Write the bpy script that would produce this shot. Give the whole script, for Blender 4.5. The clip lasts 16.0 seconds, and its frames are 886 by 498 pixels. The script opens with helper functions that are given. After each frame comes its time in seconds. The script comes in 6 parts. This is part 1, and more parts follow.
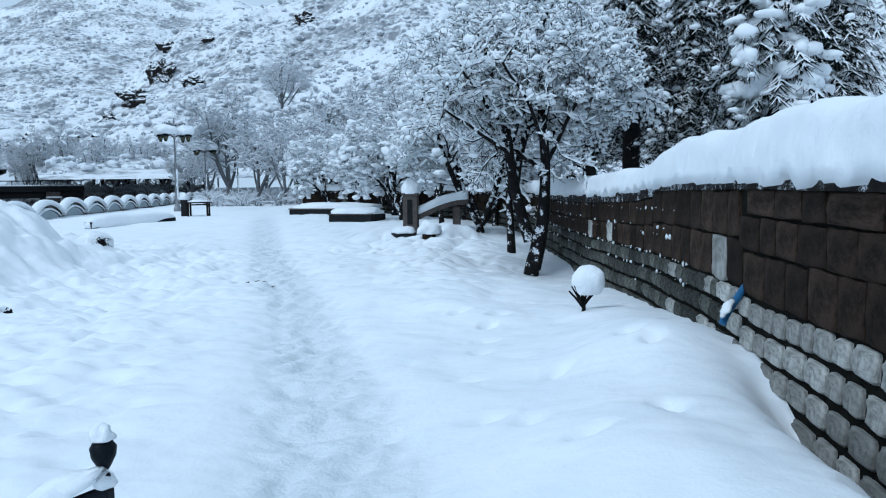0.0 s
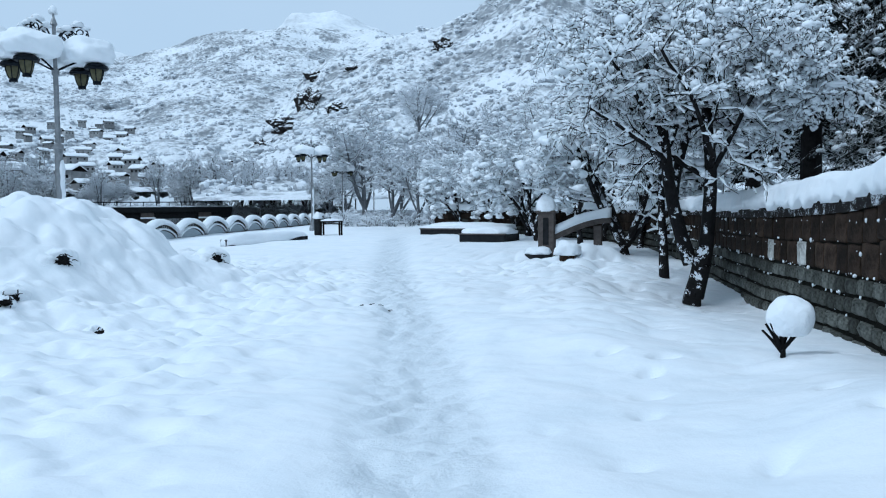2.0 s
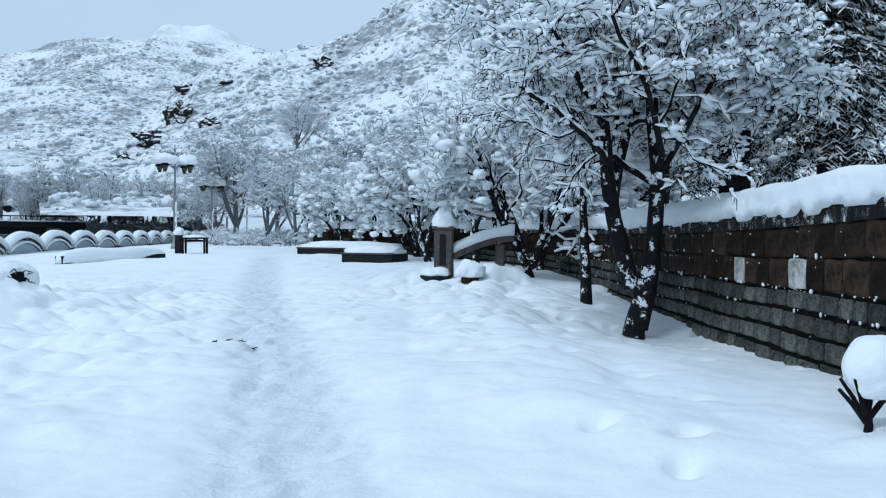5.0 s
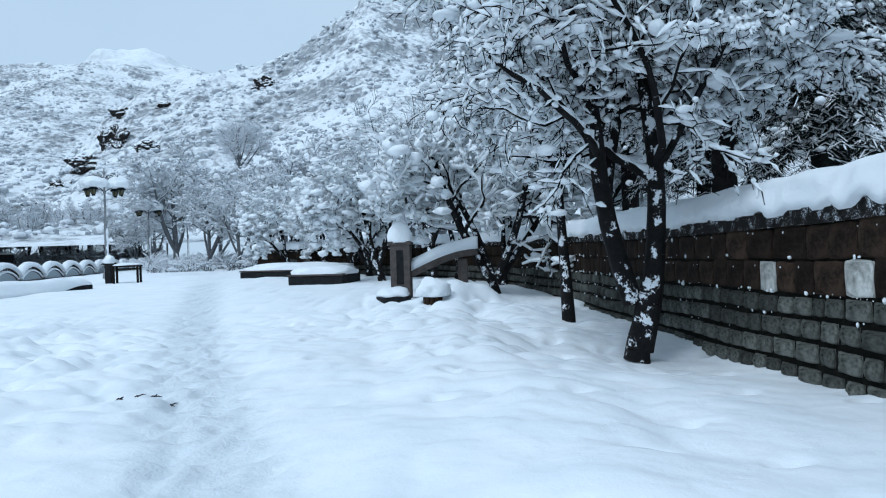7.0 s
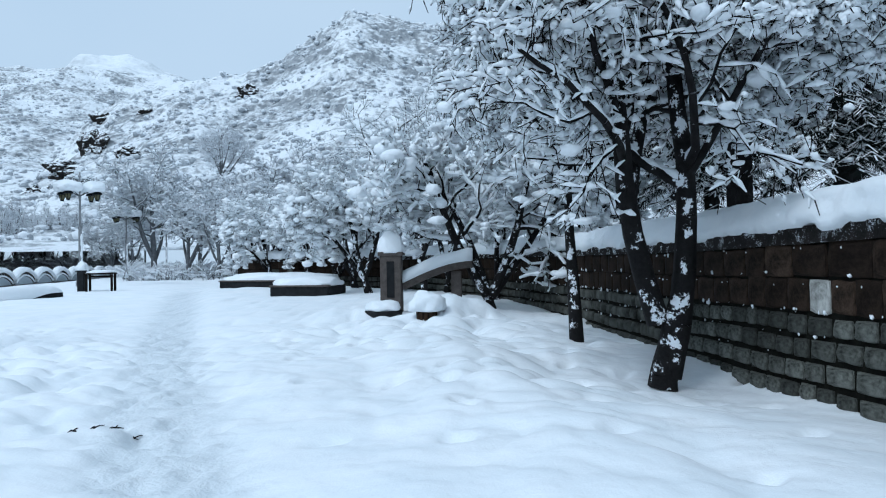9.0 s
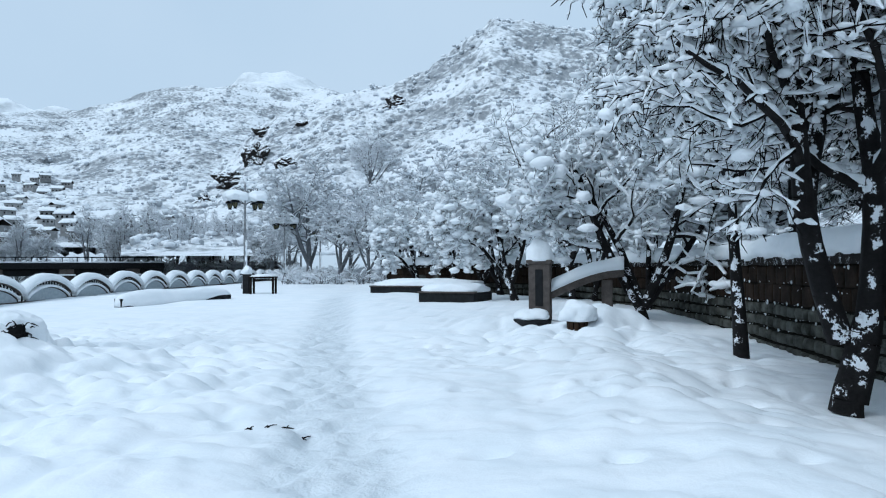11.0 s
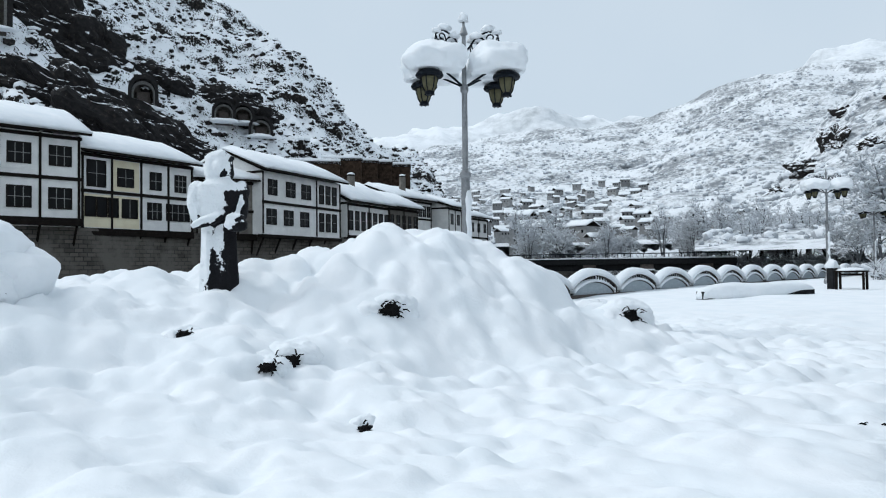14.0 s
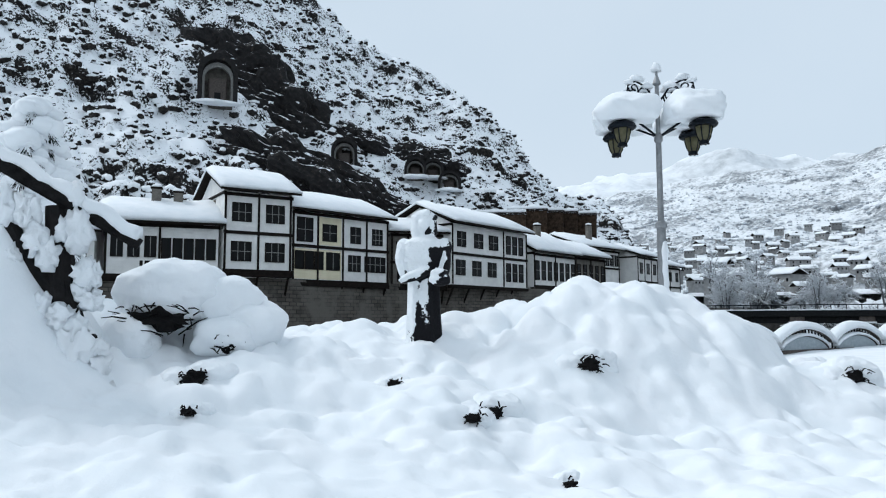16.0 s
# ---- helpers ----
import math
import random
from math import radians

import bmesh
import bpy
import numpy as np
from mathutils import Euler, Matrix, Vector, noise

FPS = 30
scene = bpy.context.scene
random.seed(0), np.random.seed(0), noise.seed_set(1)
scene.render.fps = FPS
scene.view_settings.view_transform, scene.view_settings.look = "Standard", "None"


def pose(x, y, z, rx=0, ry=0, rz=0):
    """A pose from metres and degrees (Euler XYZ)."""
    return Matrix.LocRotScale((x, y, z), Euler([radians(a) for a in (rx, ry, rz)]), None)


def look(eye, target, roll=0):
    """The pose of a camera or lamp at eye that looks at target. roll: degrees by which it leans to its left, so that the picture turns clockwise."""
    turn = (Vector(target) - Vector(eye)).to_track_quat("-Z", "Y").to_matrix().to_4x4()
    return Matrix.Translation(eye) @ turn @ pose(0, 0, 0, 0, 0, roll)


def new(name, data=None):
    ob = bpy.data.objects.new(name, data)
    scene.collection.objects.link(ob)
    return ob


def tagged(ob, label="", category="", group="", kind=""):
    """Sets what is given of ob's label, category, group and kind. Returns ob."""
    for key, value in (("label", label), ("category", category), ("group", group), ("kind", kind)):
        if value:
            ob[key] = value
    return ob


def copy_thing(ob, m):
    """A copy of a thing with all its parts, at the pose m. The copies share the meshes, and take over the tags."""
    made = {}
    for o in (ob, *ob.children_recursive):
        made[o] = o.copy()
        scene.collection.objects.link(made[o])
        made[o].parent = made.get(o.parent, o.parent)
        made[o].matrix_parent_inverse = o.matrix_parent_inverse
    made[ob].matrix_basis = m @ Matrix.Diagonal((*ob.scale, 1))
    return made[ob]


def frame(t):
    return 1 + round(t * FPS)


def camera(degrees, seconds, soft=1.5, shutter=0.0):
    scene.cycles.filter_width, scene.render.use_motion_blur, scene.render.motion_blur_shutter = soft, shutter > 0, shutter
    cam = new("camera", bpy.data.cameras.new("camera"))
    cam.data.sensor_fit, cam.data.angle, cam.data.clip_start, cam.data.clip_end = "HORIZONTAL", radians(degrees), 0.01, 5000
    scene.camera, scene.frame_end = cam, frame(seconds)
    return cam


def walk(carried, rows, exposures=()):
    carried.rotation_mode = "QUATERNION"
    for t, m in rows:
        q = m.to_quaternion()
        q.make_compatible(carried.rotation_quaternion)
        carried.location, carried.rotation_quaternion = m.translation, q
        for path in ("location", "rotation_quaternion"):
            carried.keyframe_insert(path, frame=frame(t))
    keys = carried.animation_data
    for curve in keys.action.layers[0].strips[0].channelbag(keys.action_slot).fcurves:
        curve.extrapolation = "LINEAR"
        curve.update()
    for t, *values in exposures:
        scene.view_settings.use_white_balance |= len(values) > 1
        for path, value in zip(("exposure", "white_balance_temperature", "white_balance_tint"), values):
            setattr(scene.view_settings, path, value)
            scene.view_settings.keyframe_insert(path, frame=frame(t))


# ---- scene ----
cam = camera(62.3, 16.0, soft=1.1)
PATH = [
    (0, (1.232, -1.923, 2.063), (0.957, -0.151, 1.904), -0.7),
    (0.5, (1.009, -1.400, 1.999), (0.638, 0.353, 1.829), -1.5),
    (1, (0.968, -0.859, 1.941), (0.480, 0.866, 1.782), -1.4),
    (1.5, (0.868, -0.304, 1.875), (0.300, 1.399, 1.749), -0.7),
    (2, (0.748, 0.266, 1.835), (0.155, 1.962, 1.736), -0.6),
    (2.5, (0.608, 0.866, 1.743), (-0.014, 2.553, 1.657), -0.6),
    (3, (0.387, 1.366, 1.691), (-0.161, 3.077, 1.581), -1.5),
    (3.5, (0.137, 1.840, 1.674), (-0.288, 3.587, 1.589), -0.6),
    (4, (-0.071, 2.340, 1.630), (-0.466, 4.095, 1.563), 0.9),
    (6.5, (-0.964, 5.043, 1.511), (-1.145, 6.834, 1.498), -2.0),
    (7, (-1.050, 5.492, 1.511), (-1.232, 7.283, 1.508), -1.9),
    (7.5, (-1.210, 5.949, 1.512), (-1.355, 7.744, 1.516), -1.7),
    (8, (-1.284, 6.411, 1.471), (-1.392, 8.208, 1.486), -1.5),
    (10.5, (-1.698, 6.629, 1.544), (-2.038, 8.397, 1.584), -0.0),
    (11, (-1.652, 6.623, 1.543), (-2.130, 8.357, 1.589), -0.4),
    (11.5, (-1.578, 6.629, 1.571), (-2.262, 8.293, 1.625), -0.8),
    (12, (-1.556, 6.556, 1.556), (-2.506, 8.085, 1.592), 0.0),
    (12.5, (-1.590, 6.440, 1.505), (-2.749, 7.817, 1.505), 0.4),
    (13, (-1.625, 6.277, 1.477), (-2.921, 7.526, 1.460), 0.1),
    (13.5, (-1.610, 6.140, 1.481), (-3.020, 7.258, 1.485), -0.5),
    (14, (-1.594, 6.004, 1.505), (-3.119, 6.960, 1.552), -0.7),
    (14.5, (-1.609, 5.888, 1.496), (-3.229, 6.666, 1.589), -0.7),
    (15, (-1.568, 5.821, 1.518), (-3.236, 6.487, 1.648), -0.6),
    (15.5, (-1.512, 5.793, 1.531), (-3.200, 6.399, 1.685), -0.4),
    (16, (-1.480, 5.748, 1.564), (-3.186, 6.294, 1.735), -0.2),
]
walk(cam, [(t, look(eye, target, roll)) for t, eye, target, roll in PATH],
     exposures=[(0, 0.07, 5200, 4), (5, 0.11, 5350, 4), (10.9, 0.14, 5500, 5), (11.6, 0.14, 5600, 5), (12.05, 0.13, 5750, 6), (12.7, 0.12, 6200, 9), (14, 0.22, 6150, 9), (16, 0.30, 6100, 9)])


# ---- sky, sun, white balance ----
world = bpy.data.worlds.new("overcast")
scene.world = world
world.use_nodes = True
wn, wl = world.node_tree.nodes, world.node_tree.links
wn.clear()
sky = wn.new("ShaderNodeTexSky")
sky.sky_type, sky.sun_disc = "NISHITA", False
sky.sun_elevation, sky.sun_rotation = radians(38), radians(150)
sky.dust_density, sky.air_density = 2.0, 1.0
sky_bg = wn.new("ShaderNodeBackground")
sky_bg.inputs["Strength"].default_value = 0.05
wl.new(sky.outputs[0], sky_bg.inputs["Color"])
cloud_noise = wn.new("ShaderNodeTexNoise")
cloud_noise.inputs["Scale"].default_value = 2.2
cloud_noise.inputs["Detail"].default_value = 5
cloud_ramp = wn.new("ShaderNodeValToRGB")
cloud_ramp.color_ramp.elements[0].position, cloud_ramp.color_ramp.elements[1].position = 0.3, 0.75
cloud_ramp.color_ramp.elements[0].color = (0.70, 0.80, 0.88, 1)
cloud_ramp.color_ramp.elements[1].color = (0.78, 0.86, 0.92, 1)
wl.new(cloud_noise.outputs["Fac"], cloud_ramp.inputs["Fac"])
cloud_bg = wn.new("ShaderNodeBackground")
cloud_bg.inputs["Strength"].default_value = 0.8
wl.new(cloud_ramp.outputs[0], cloud_bg.inputs["Color"])
sky_mix = wn.new("ShaderNodeMixShader")
sky_mix.inputs[0].default_value = 0.88
wl.new(sky_bg.outputs[0], sky_mix.inputs[1])
wl.new(cloud_bg.outputs[0], sky_mix.inputs[2])
wout = wn.new("ShaderNodeOutputWorld")
wl.new(sky_mix.outputs[0], wout.inputs["Surface"])
sun_data = bpy.data.lights.new("sun", "SUN")
sun_data.energy, sun_data.angle, sun_data.color = 1.25, radians(22), (1.0, 0.97, 0.93)
sun = new("sun", sun_data)
sun.matrix_world = look((0, 0, 60), (35, 45, 0))


# ---- materials ----
def material(name):
    m = bpy.data.materials.new(name)
    m.use_nodes = True
    return m, m.node_tree.nodes, m.node_tree.links, m.node_tree.nodes["Principled BSDF"]


def noise_node(n, l, scale, detail=4.0, rough=0.55, coords=None):
    t = n.new("ShaderNodeTexNoise")
    t.inputs["Scale"].default_value, t.inputs["Detail"].default_value, t.inputs["Roughness"].default_value = scale, detail, rough
    if coords is not None:
        l.new(coords, t.inputs["Vector"])
    return t.outputs["Fac"]


def ramp_node(n, l, fac, stops):
    r = n.new("ShaderNodeValToRGB")
    while len(r.color_ramp.elements) < len(stops):
        r.color_ramp.elements.new(0.5)
    for e, (p, c) in zip(r.color_ramp.elements, stops):
        e.position, e.color = p, (*c, 1)
    l.new(fac, r.inputs["Fac"])
    return r.outputs["Color"]


def math_node(n, l, op, a, b):
    m = n.new("ShaderNodeMath")
    m.operation = op
    for i, v in enumerate((a, b)):
        if isinstance(v, (int, float)):
            m.inputs[i].default_value = v
        else:
            l.new(v, m.inputs[i])
    return m.outputs[0]


def mix_color(n, l, fac, a, b):
    m = n.new("ShaderNodeMix")
    m.data_type = "RGBA"
    if isinstance(fac, (int, float)):
        m.inputs[0].default_value = fac
    else:
        l.new(fac, m.inputs[0])
    for i, v in ((6, a), (7, b)):
        if isinstance(v, tuple):
            m.inputs[i].default_value = (*v, 1)
        else:
            l.new(v, m.inputs[i])
    return m.outputs[2]


def bump(n, l, height, b, strength, distance):
    u = n.new("ShaderNodeBump")
    u.inputs["Strength"].default_value, u.inputs["Distance"].default_value = strength, distance
    l.new(height, u.inputs["Height"])
    l.new(u.outputs[0], b.inputs["Normal"])


def place(n):
    return n.new("ShaderNodeTexCoord").outputs["Object"]


def plain(name, a, b, scale=6.0, rough=0.8, metal=0.0, fine=60.0, depth=0.004, random_tint=0.0):
    """Two tones of one colour, a broad and a fine grain, and fine relief."""
    m, n, l, bs = material(name)
    co = place(n)
    broad, grain = noise_node(n, l, scale, 5, 0.6, co), noise_node(n, l, fine, 3, 0.6, co)
    both = math_node(n, l, "ADD", math_node(n, l, "MULTIPLY", broad, 0.7), math_node(n, l, "MULTIPLY", grain, 0.3))
    col = ramp_node(n, l, both, [(0.35, a), (0.65, b)])
    if random_tint:
        info = n.new("ShaderNodeObjectInfo")
        dark = tuple(v * (1 - random_tint) for v in a)
        col = mix_color(n, l, math_node(n, l, "MULTIPLY", info.outputs["Random"], 0.75), col, dark)
    l.new(col, bs.inputs["Base Color"])
    bs.inputs["Roughness"].default_value, bs.inputs["Metallic"].default_value = rough, metal
    bs.inputs["Specular IOR Level"].default_value = 0.08
    if depth:
        bump(n, l, grain, bs, 0.6, depth)
    return m


def snow_material(name, trodden=False, relief=0.06):
    """Fresh snow; where it has been walked on it is packed, greyer and crumbly."""
    m, n, l, bs = material(name)
    co = place(n)
    broad, grain, clump = noise_node(n, l, 1.3, 4, 0.5, co), noise_node(n, l, 55, 4, 0.65, co), noise_node(n, l, 7, 5, 0.6, co)
    col = ramp_node(n, l, broad, [(0.3, (0.80, 0.84, 0.87)), (0.7, (0.88, 0.90, 0.92))])
    puff = noise_node(n, l, 3.6, 1, 0.4, co)
    h = math_node(n, l, "ADD", math_node(n, l, "ADD", math_node(n, l, "MULTIPLY", clump, 0.7), math_node(n, l, "MULTIPLY", puff, 1.1)), math_node(n, l, "MULTIPLY", grain, 0.16))
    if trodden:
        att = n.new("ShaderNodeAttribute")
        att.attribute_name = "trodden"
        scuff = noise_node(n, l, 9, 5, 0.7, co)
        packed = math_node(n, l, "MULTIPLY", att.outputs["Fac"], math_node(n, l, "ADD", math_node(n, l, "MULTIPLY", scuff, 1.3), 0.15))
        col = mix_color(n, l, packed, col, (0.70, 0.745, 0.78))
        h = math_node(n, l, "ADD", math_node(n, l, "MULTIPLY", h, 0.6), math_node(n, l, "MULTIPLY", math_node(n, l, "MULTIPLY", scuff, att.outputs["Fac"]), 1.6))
    l.new(col, bs.inputs["Base Color"])
    bs.inputs["Roughness"].default_value = 0.75
    bs.inputs["Specular IOR Level"].default_value = 0.2
    bump(n, l, h, bs, 0.55, relief)
    return m


def snowy(name, ground_stops, threshold, spread, scale, fine, rough=0.9, slope=1.0, gain=0.75, patchy=0.9):
    """A surface on which snow lies where it is flat enough, broken by noise."""
    m, n, l, bs = material(name)
    co = place(n)
    geo = n.new("ShaderNodeNewGeometry")
    sep = n.new("ShaderNodeSeparateXYZ")
    l.new(geo.outputs["Normal"], sep.inputs[0])
    patch, grain = noise_node(n, l, scale, 6, 0.62, co), noise_node(n, l, fine, 5, 0.65, co)
    wob = math_node(n, l, "ADD", math_node(n, l, "MULTIPLY", patch, patchy), math_node(n, l, "MULTIPLY", grain, gain))
    lie = math_node(n, l, "ADD", math_node(n, l, "MULTIPLY", sep.outputs["Z"], slope), 0.9 * (1 - slope))
    s = math_node(n, l, "ADD", lie, math_node(n, l, "SUBTRACT", wob, 0.5 * patchy + 0.5 * gain))
    ramp = n.new("ShaderNodeMapRange")
    ramp.inputs["From Min"].default_value, ramp.inputs["From Max"].default_value = threshold - spread, threshold + spread
    l.new(s, ramp.inputs["Value"])
    tone = ramp_node(n, l, grain, ground_stops)
    col = mix_color(n, l, ramp.outputs[0], tone, (0.86, 0.89, 0.92))
    l.new(col, bs.inputs["Base Color"])
    bs.inputs["Roughness"].default_value = rough
    bs.inputs["Specular IOR Level"].default_value = 0.2
    bump(n, l, wob, bs, 0.7, 2.0 / scale * 0.02)
    return m


SNOW = snow_material("snow")
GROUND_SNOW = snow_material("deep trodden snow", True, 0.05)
BARK = plain("wet bark", (0.004, 0.004, 0.0045), (0.016, 0.015, 0.015), 9, 0.8, fine=50, depth=0.01)
TWIG = plain("frosted twig", (0.09, 0.095, 0.105), (0.2, 0.21, 0.22), 9, 0.9, depth=0)
# frost, and distance haze put into the colour, pale these hillside twigs
HAZY_FROST = plain("frosted scrub twigs paled by haze", (0.30, 0.325, 0.35), (0.46, 0.49, 0.52), 2, 0.9, depth=0)
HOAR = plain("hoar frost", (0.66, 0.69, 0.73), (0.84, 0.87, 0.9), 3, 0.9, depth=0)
NEEDLE = plain("dark conifer needles", (0.003, 0.005, 0.005), (0.012, 0.016, 0.015), 5, 0.9, depth=0)
PALE_STONE = plain("pale limestone", (0.022, 0.024, 0.021), (0.21, 0.215, 0.19), 1.7, 0.85, fine=5, depth=0.012, random_tint=0.65)
WHITE_STONE = plain("whitish limestone", (0.17, 0.17, 0.155), (0.74, 0.735, 0.69), 1.6, 0.85, fine=5, depth=0.02, random_tint=0.5)
BROWN_STONE = plain("brown sandstone", (0.007, 0.005, 0.004), (0.078, 0.052, 0.036), 2.2, 0.85, fine=14, depth=0.008, random_tint=0.5)
MORTAR = plain("dark mossy mortar", (0.004, 0.004, 0.0035), (0.013, 0.013, 0.01), 8, 0.95, fine=40, depth=0.01)
COPING, _n, _l, _b = material("dark coping speckled with snow")
_co = place(_n)
_speck = math_node(_n, _l, "ADD", math_node(_n, _l, "MULTIPLY", noise_node(_n, _l, 5, 4, 0.6, _co), 0.5), math_node(_n, _l, "MULTIPLY", noise_node(_n, _l, 60, 4, 0.7, _co), 0.5))
_l.new(ramp_node(_n, _l, _speck, [(0.4, (0.006, 0.005, 0.005)), (0.555, (0.022, 0.018, 0.016)), (0.58, (0.7, 0.73, 0.76))]), _b.inputs["Base Color"])
_b.inputs["Roughness"].default_value, _b.inputs["Specular IOR Level"].default_value = 0.9, 0.2
bump(_n, _l, _speck, _b, 0.8, 0.02)
CONCRETE = plain("wet grey stone", (0.06, 0.051, 0.047), (0.125, 0.108, 0.098), 5, 0.75, fine=50, depth=0.004)
DARK_STONE = plain("dark wet stone", (0.008, 0.009, 0.01), (0.025, 0.026, 0.028), 5, 0.6, fine=50, depth=0.004)
PLASTER = plain("white lime plaster", (0.68, 0.68, 0.67), (0.84, 0.84, 0.82), 1.2, 0.9, fine=18, depth=0.01)
CREAM = plain("cream plaster", (0.66, 0.60, 0.43), (0.78, 0.72, 0.54), 1.2, 0.9, fine=18, depth=0.01)
WORN = plain("bare mud render", (0.10, 0.09, 0.08), (0.20, 0.19, 0.17), 2, 0.95, fine=18, depth=0.02)
TIMBER = plain("dark brown timber", (0.005, 0.004, 0.0035), (0.016, 0.012, 0.01), 4, 0.7, fine=30, depth=0.005)
IRON = plain("dark painted iron", (0.005, 0.007, 0.01), (0.014, 0.018, 0.024), 12, 0.45, 0.3, depth=0.001)
STEEL = plain("grey painted steel", (0.20, 0.21, 0.22), (0.32, 0.33, 0.34), 9, 0.4, 0.5, depth=0.001)
LANTERN = plain("dull amber lantern glass", (0.09, 0.085, 0.05), (0.15, 0.14, 0.085), 9, 0.25, depth=0)
ORANGE = plain("weathered brown timber", (0.012, 0.008, 0.005), (0.06, 0.036, 0.022), 14, 0.6, depth=0.002)
PANEL = plain("painted railing panel", (0.30, 0.35, 0.38), (0.42, 0.46, 0.49), 5, 0.7, depth=0.002)
BLUE_PIPE = plain("blue plastic pipe", (0.03, 0.10, 0.22), (0.05, 0.15, 0.30), 9, 0.4, depth=0)
# lightened because the haze over the distant town sits in this colour
TOWN_WALL = plain("far town wall paled by haze", (0.22, 0.225, 0.23), (0.5, 0.5, 0.49), 0.35, 0.9, fine=4, depth=0, random_tint=0.5)
TRUNK, _n, _l, _b = material("bark with snow stuck to it")
_co = place(_n)
_pat = math_node(_n, _l, "ADD", math_node(_n, _l, "MULTIPLY", noise_node(_n, _l, 4.5, 5, 0.6, _co), 0.75), math_node(_n, _l, "MULTIPLY", noise_node(_n, _l, 30, 4, 0.65, _co), 0.25))
_geo = _n.new("ShaderNodeNewGeometry")
_dot = _n.new("ShaderNodeVectorMath")
_dot.operation = "DOT_PRODUCT"
_l.new(_geo.outputs["Normal"], _dot.inputs[0])
_dot.inputs[1].default_value = (-0.06, -0.16, 0.1)
_fac = _n.new("ShaderNodeMapRange")
_fac.inputs["From Min"].default_value, _fac.inputs["From Max"].default_value = 0.70, 0.72
_l.new(math_node(_n, _l, "ADD", _pat, _dot.outputs["Value"]), _fac.inputs["Value"])
_l.new(mix_color(_n, _l, _fac.outputs[0], ramp_node(_n, _l, _pat, [(0.35, (0.004, 0.004, 0.0045)), (0.65, (0.018, 0.016, 0.016))]), (0.8, 0.83, 0.86)), _b.inputs["Base Color"])
_b.inputs["Roughness"].default_value, _b.inputs["Specular IOR Level"].default_value = 0.85, 0.2
bump(_n, _l, _pat, _b, 0.8, 0.03)
BAR_PAINT = plain("grey weathered bar paint", (0.16, 0.16, 0.15), (0.3, 0.3, 0.29), 6, 0.8, depth=0)
GLASS, _n, _l, _b = material("dark window glass")
_b.inputs["Base Color"].default_value = (0.006, 0.007, 0.008, 1)
_b.inputs["Roughness"].default_value = 0.15
_b.inputs["Specular IOR Level"].default_value = 0.1
WATER, _n, _l, _b = material("river water")
_b.inputs["Base Color"].default_value = (0.035, 0.045, 0.045, 1)
_b.inputs["Roughness"].default_value = 0.16
bump(_n, _l, noise_node(_n, _l, 1.5, 4, 0.5, place(_n)), _b, 0.35, 0.1)
CLIFF = snowy("snow-dusted cliff", [(0.3, (0.004, 0.004, 0.005)), (0.52, (0.022, 0.020, 0.019)), (0.8, (0.10, 0.085, 0.072))], 0.46, 0.05, 0.36, 2.6, slope=0.8, gain=1.9)
DARK_ROCK = snowy("dark wet cliff rock", [(0.3, (0.003, 0.003, 0.004)), (0.58, (0.013, 0.012, 0.012)), (0.82, (0.075, 0.060, 0.048))], 0.80, 0.04, 0.3, 1.9, 0.7, gain=1.3)
# ground tones of both slopes are lifted to carry the haze of distance
HAZY_SCRUB = snowy("snowy scrub slope paled by haze", [(0.3, (0.22, 0.24, 0.26)), (0.7, (0.46, 0.48, 0.50))], 0.80, 0.20, 0.03, 0.40, slope=0.4, gain=1.7, patchy=2.4)
HAZY_FAR_SCRUB = snowy("far snowy slope paled by haze", [(0.3, (0.38, 0.41, 0.43)), (0.7, (0.56, 0.59, 0.61))], 0.7, 0.30, 0.006, 0.05)


# ---- mesh helpers ----
def mesh_of(name, verts, faces, mat, smooth=False):
    me = bpy.data.meshes.new(name)
    me.from_pydata([tuple(v) for v in verts], [], faces)
    me.materials.append(mat)
    if smooth:
        me.polygons.foreach_set("use_smooth", [True] * len(me.polygons))
    me.update()
    return me


def flat_mesh(name, verts, tris, mat, smooth=True):
    """A mesh from arrays of corners and of triangles or quads."""
    verts, tris = np.asarray(verts, float), np.asarray(tris, int)
    k = tris.shape[1]
    me = bpy.data.meshes.new(name)
    me.vertices.add(len(verts))
    me.vertices.foreach_set("co", verts.ravel())
    me.loops.add(tris.size)
    me.loops.foreach_set("vertex_index", tris.ravel())
    me.polygons.add(len(tris))
    me.polygons.foreach_set("loop_start", np.arange(0, tris.size, k))
    me.polygons.foreach_set("loop_total", np.full(len(tris), k))
    me.polygons.foreach_set("use_smooth", np.full(len(tris), smooth))
    me.materials.append(mat)
    me.update(calc_edges=True)
    return me


def under(name, me, parent, label=""):
    ob = new(name, me)
    ob.parent = parent
    return tagged(ob, label) if label else ob


def part(name, bm, mat, parent, label="", smooth=False):
    me = bpy.data.meshes.new(name)
    bmesh.ops.recalc_face_normals(bm, faces=bm.faces)
    for f in bm.faces:
        f.smooth = smooth
    bm.to_mesh(me)
    bm.free()
    me.materials.append(mat)
    return under(name, me, parent, label)


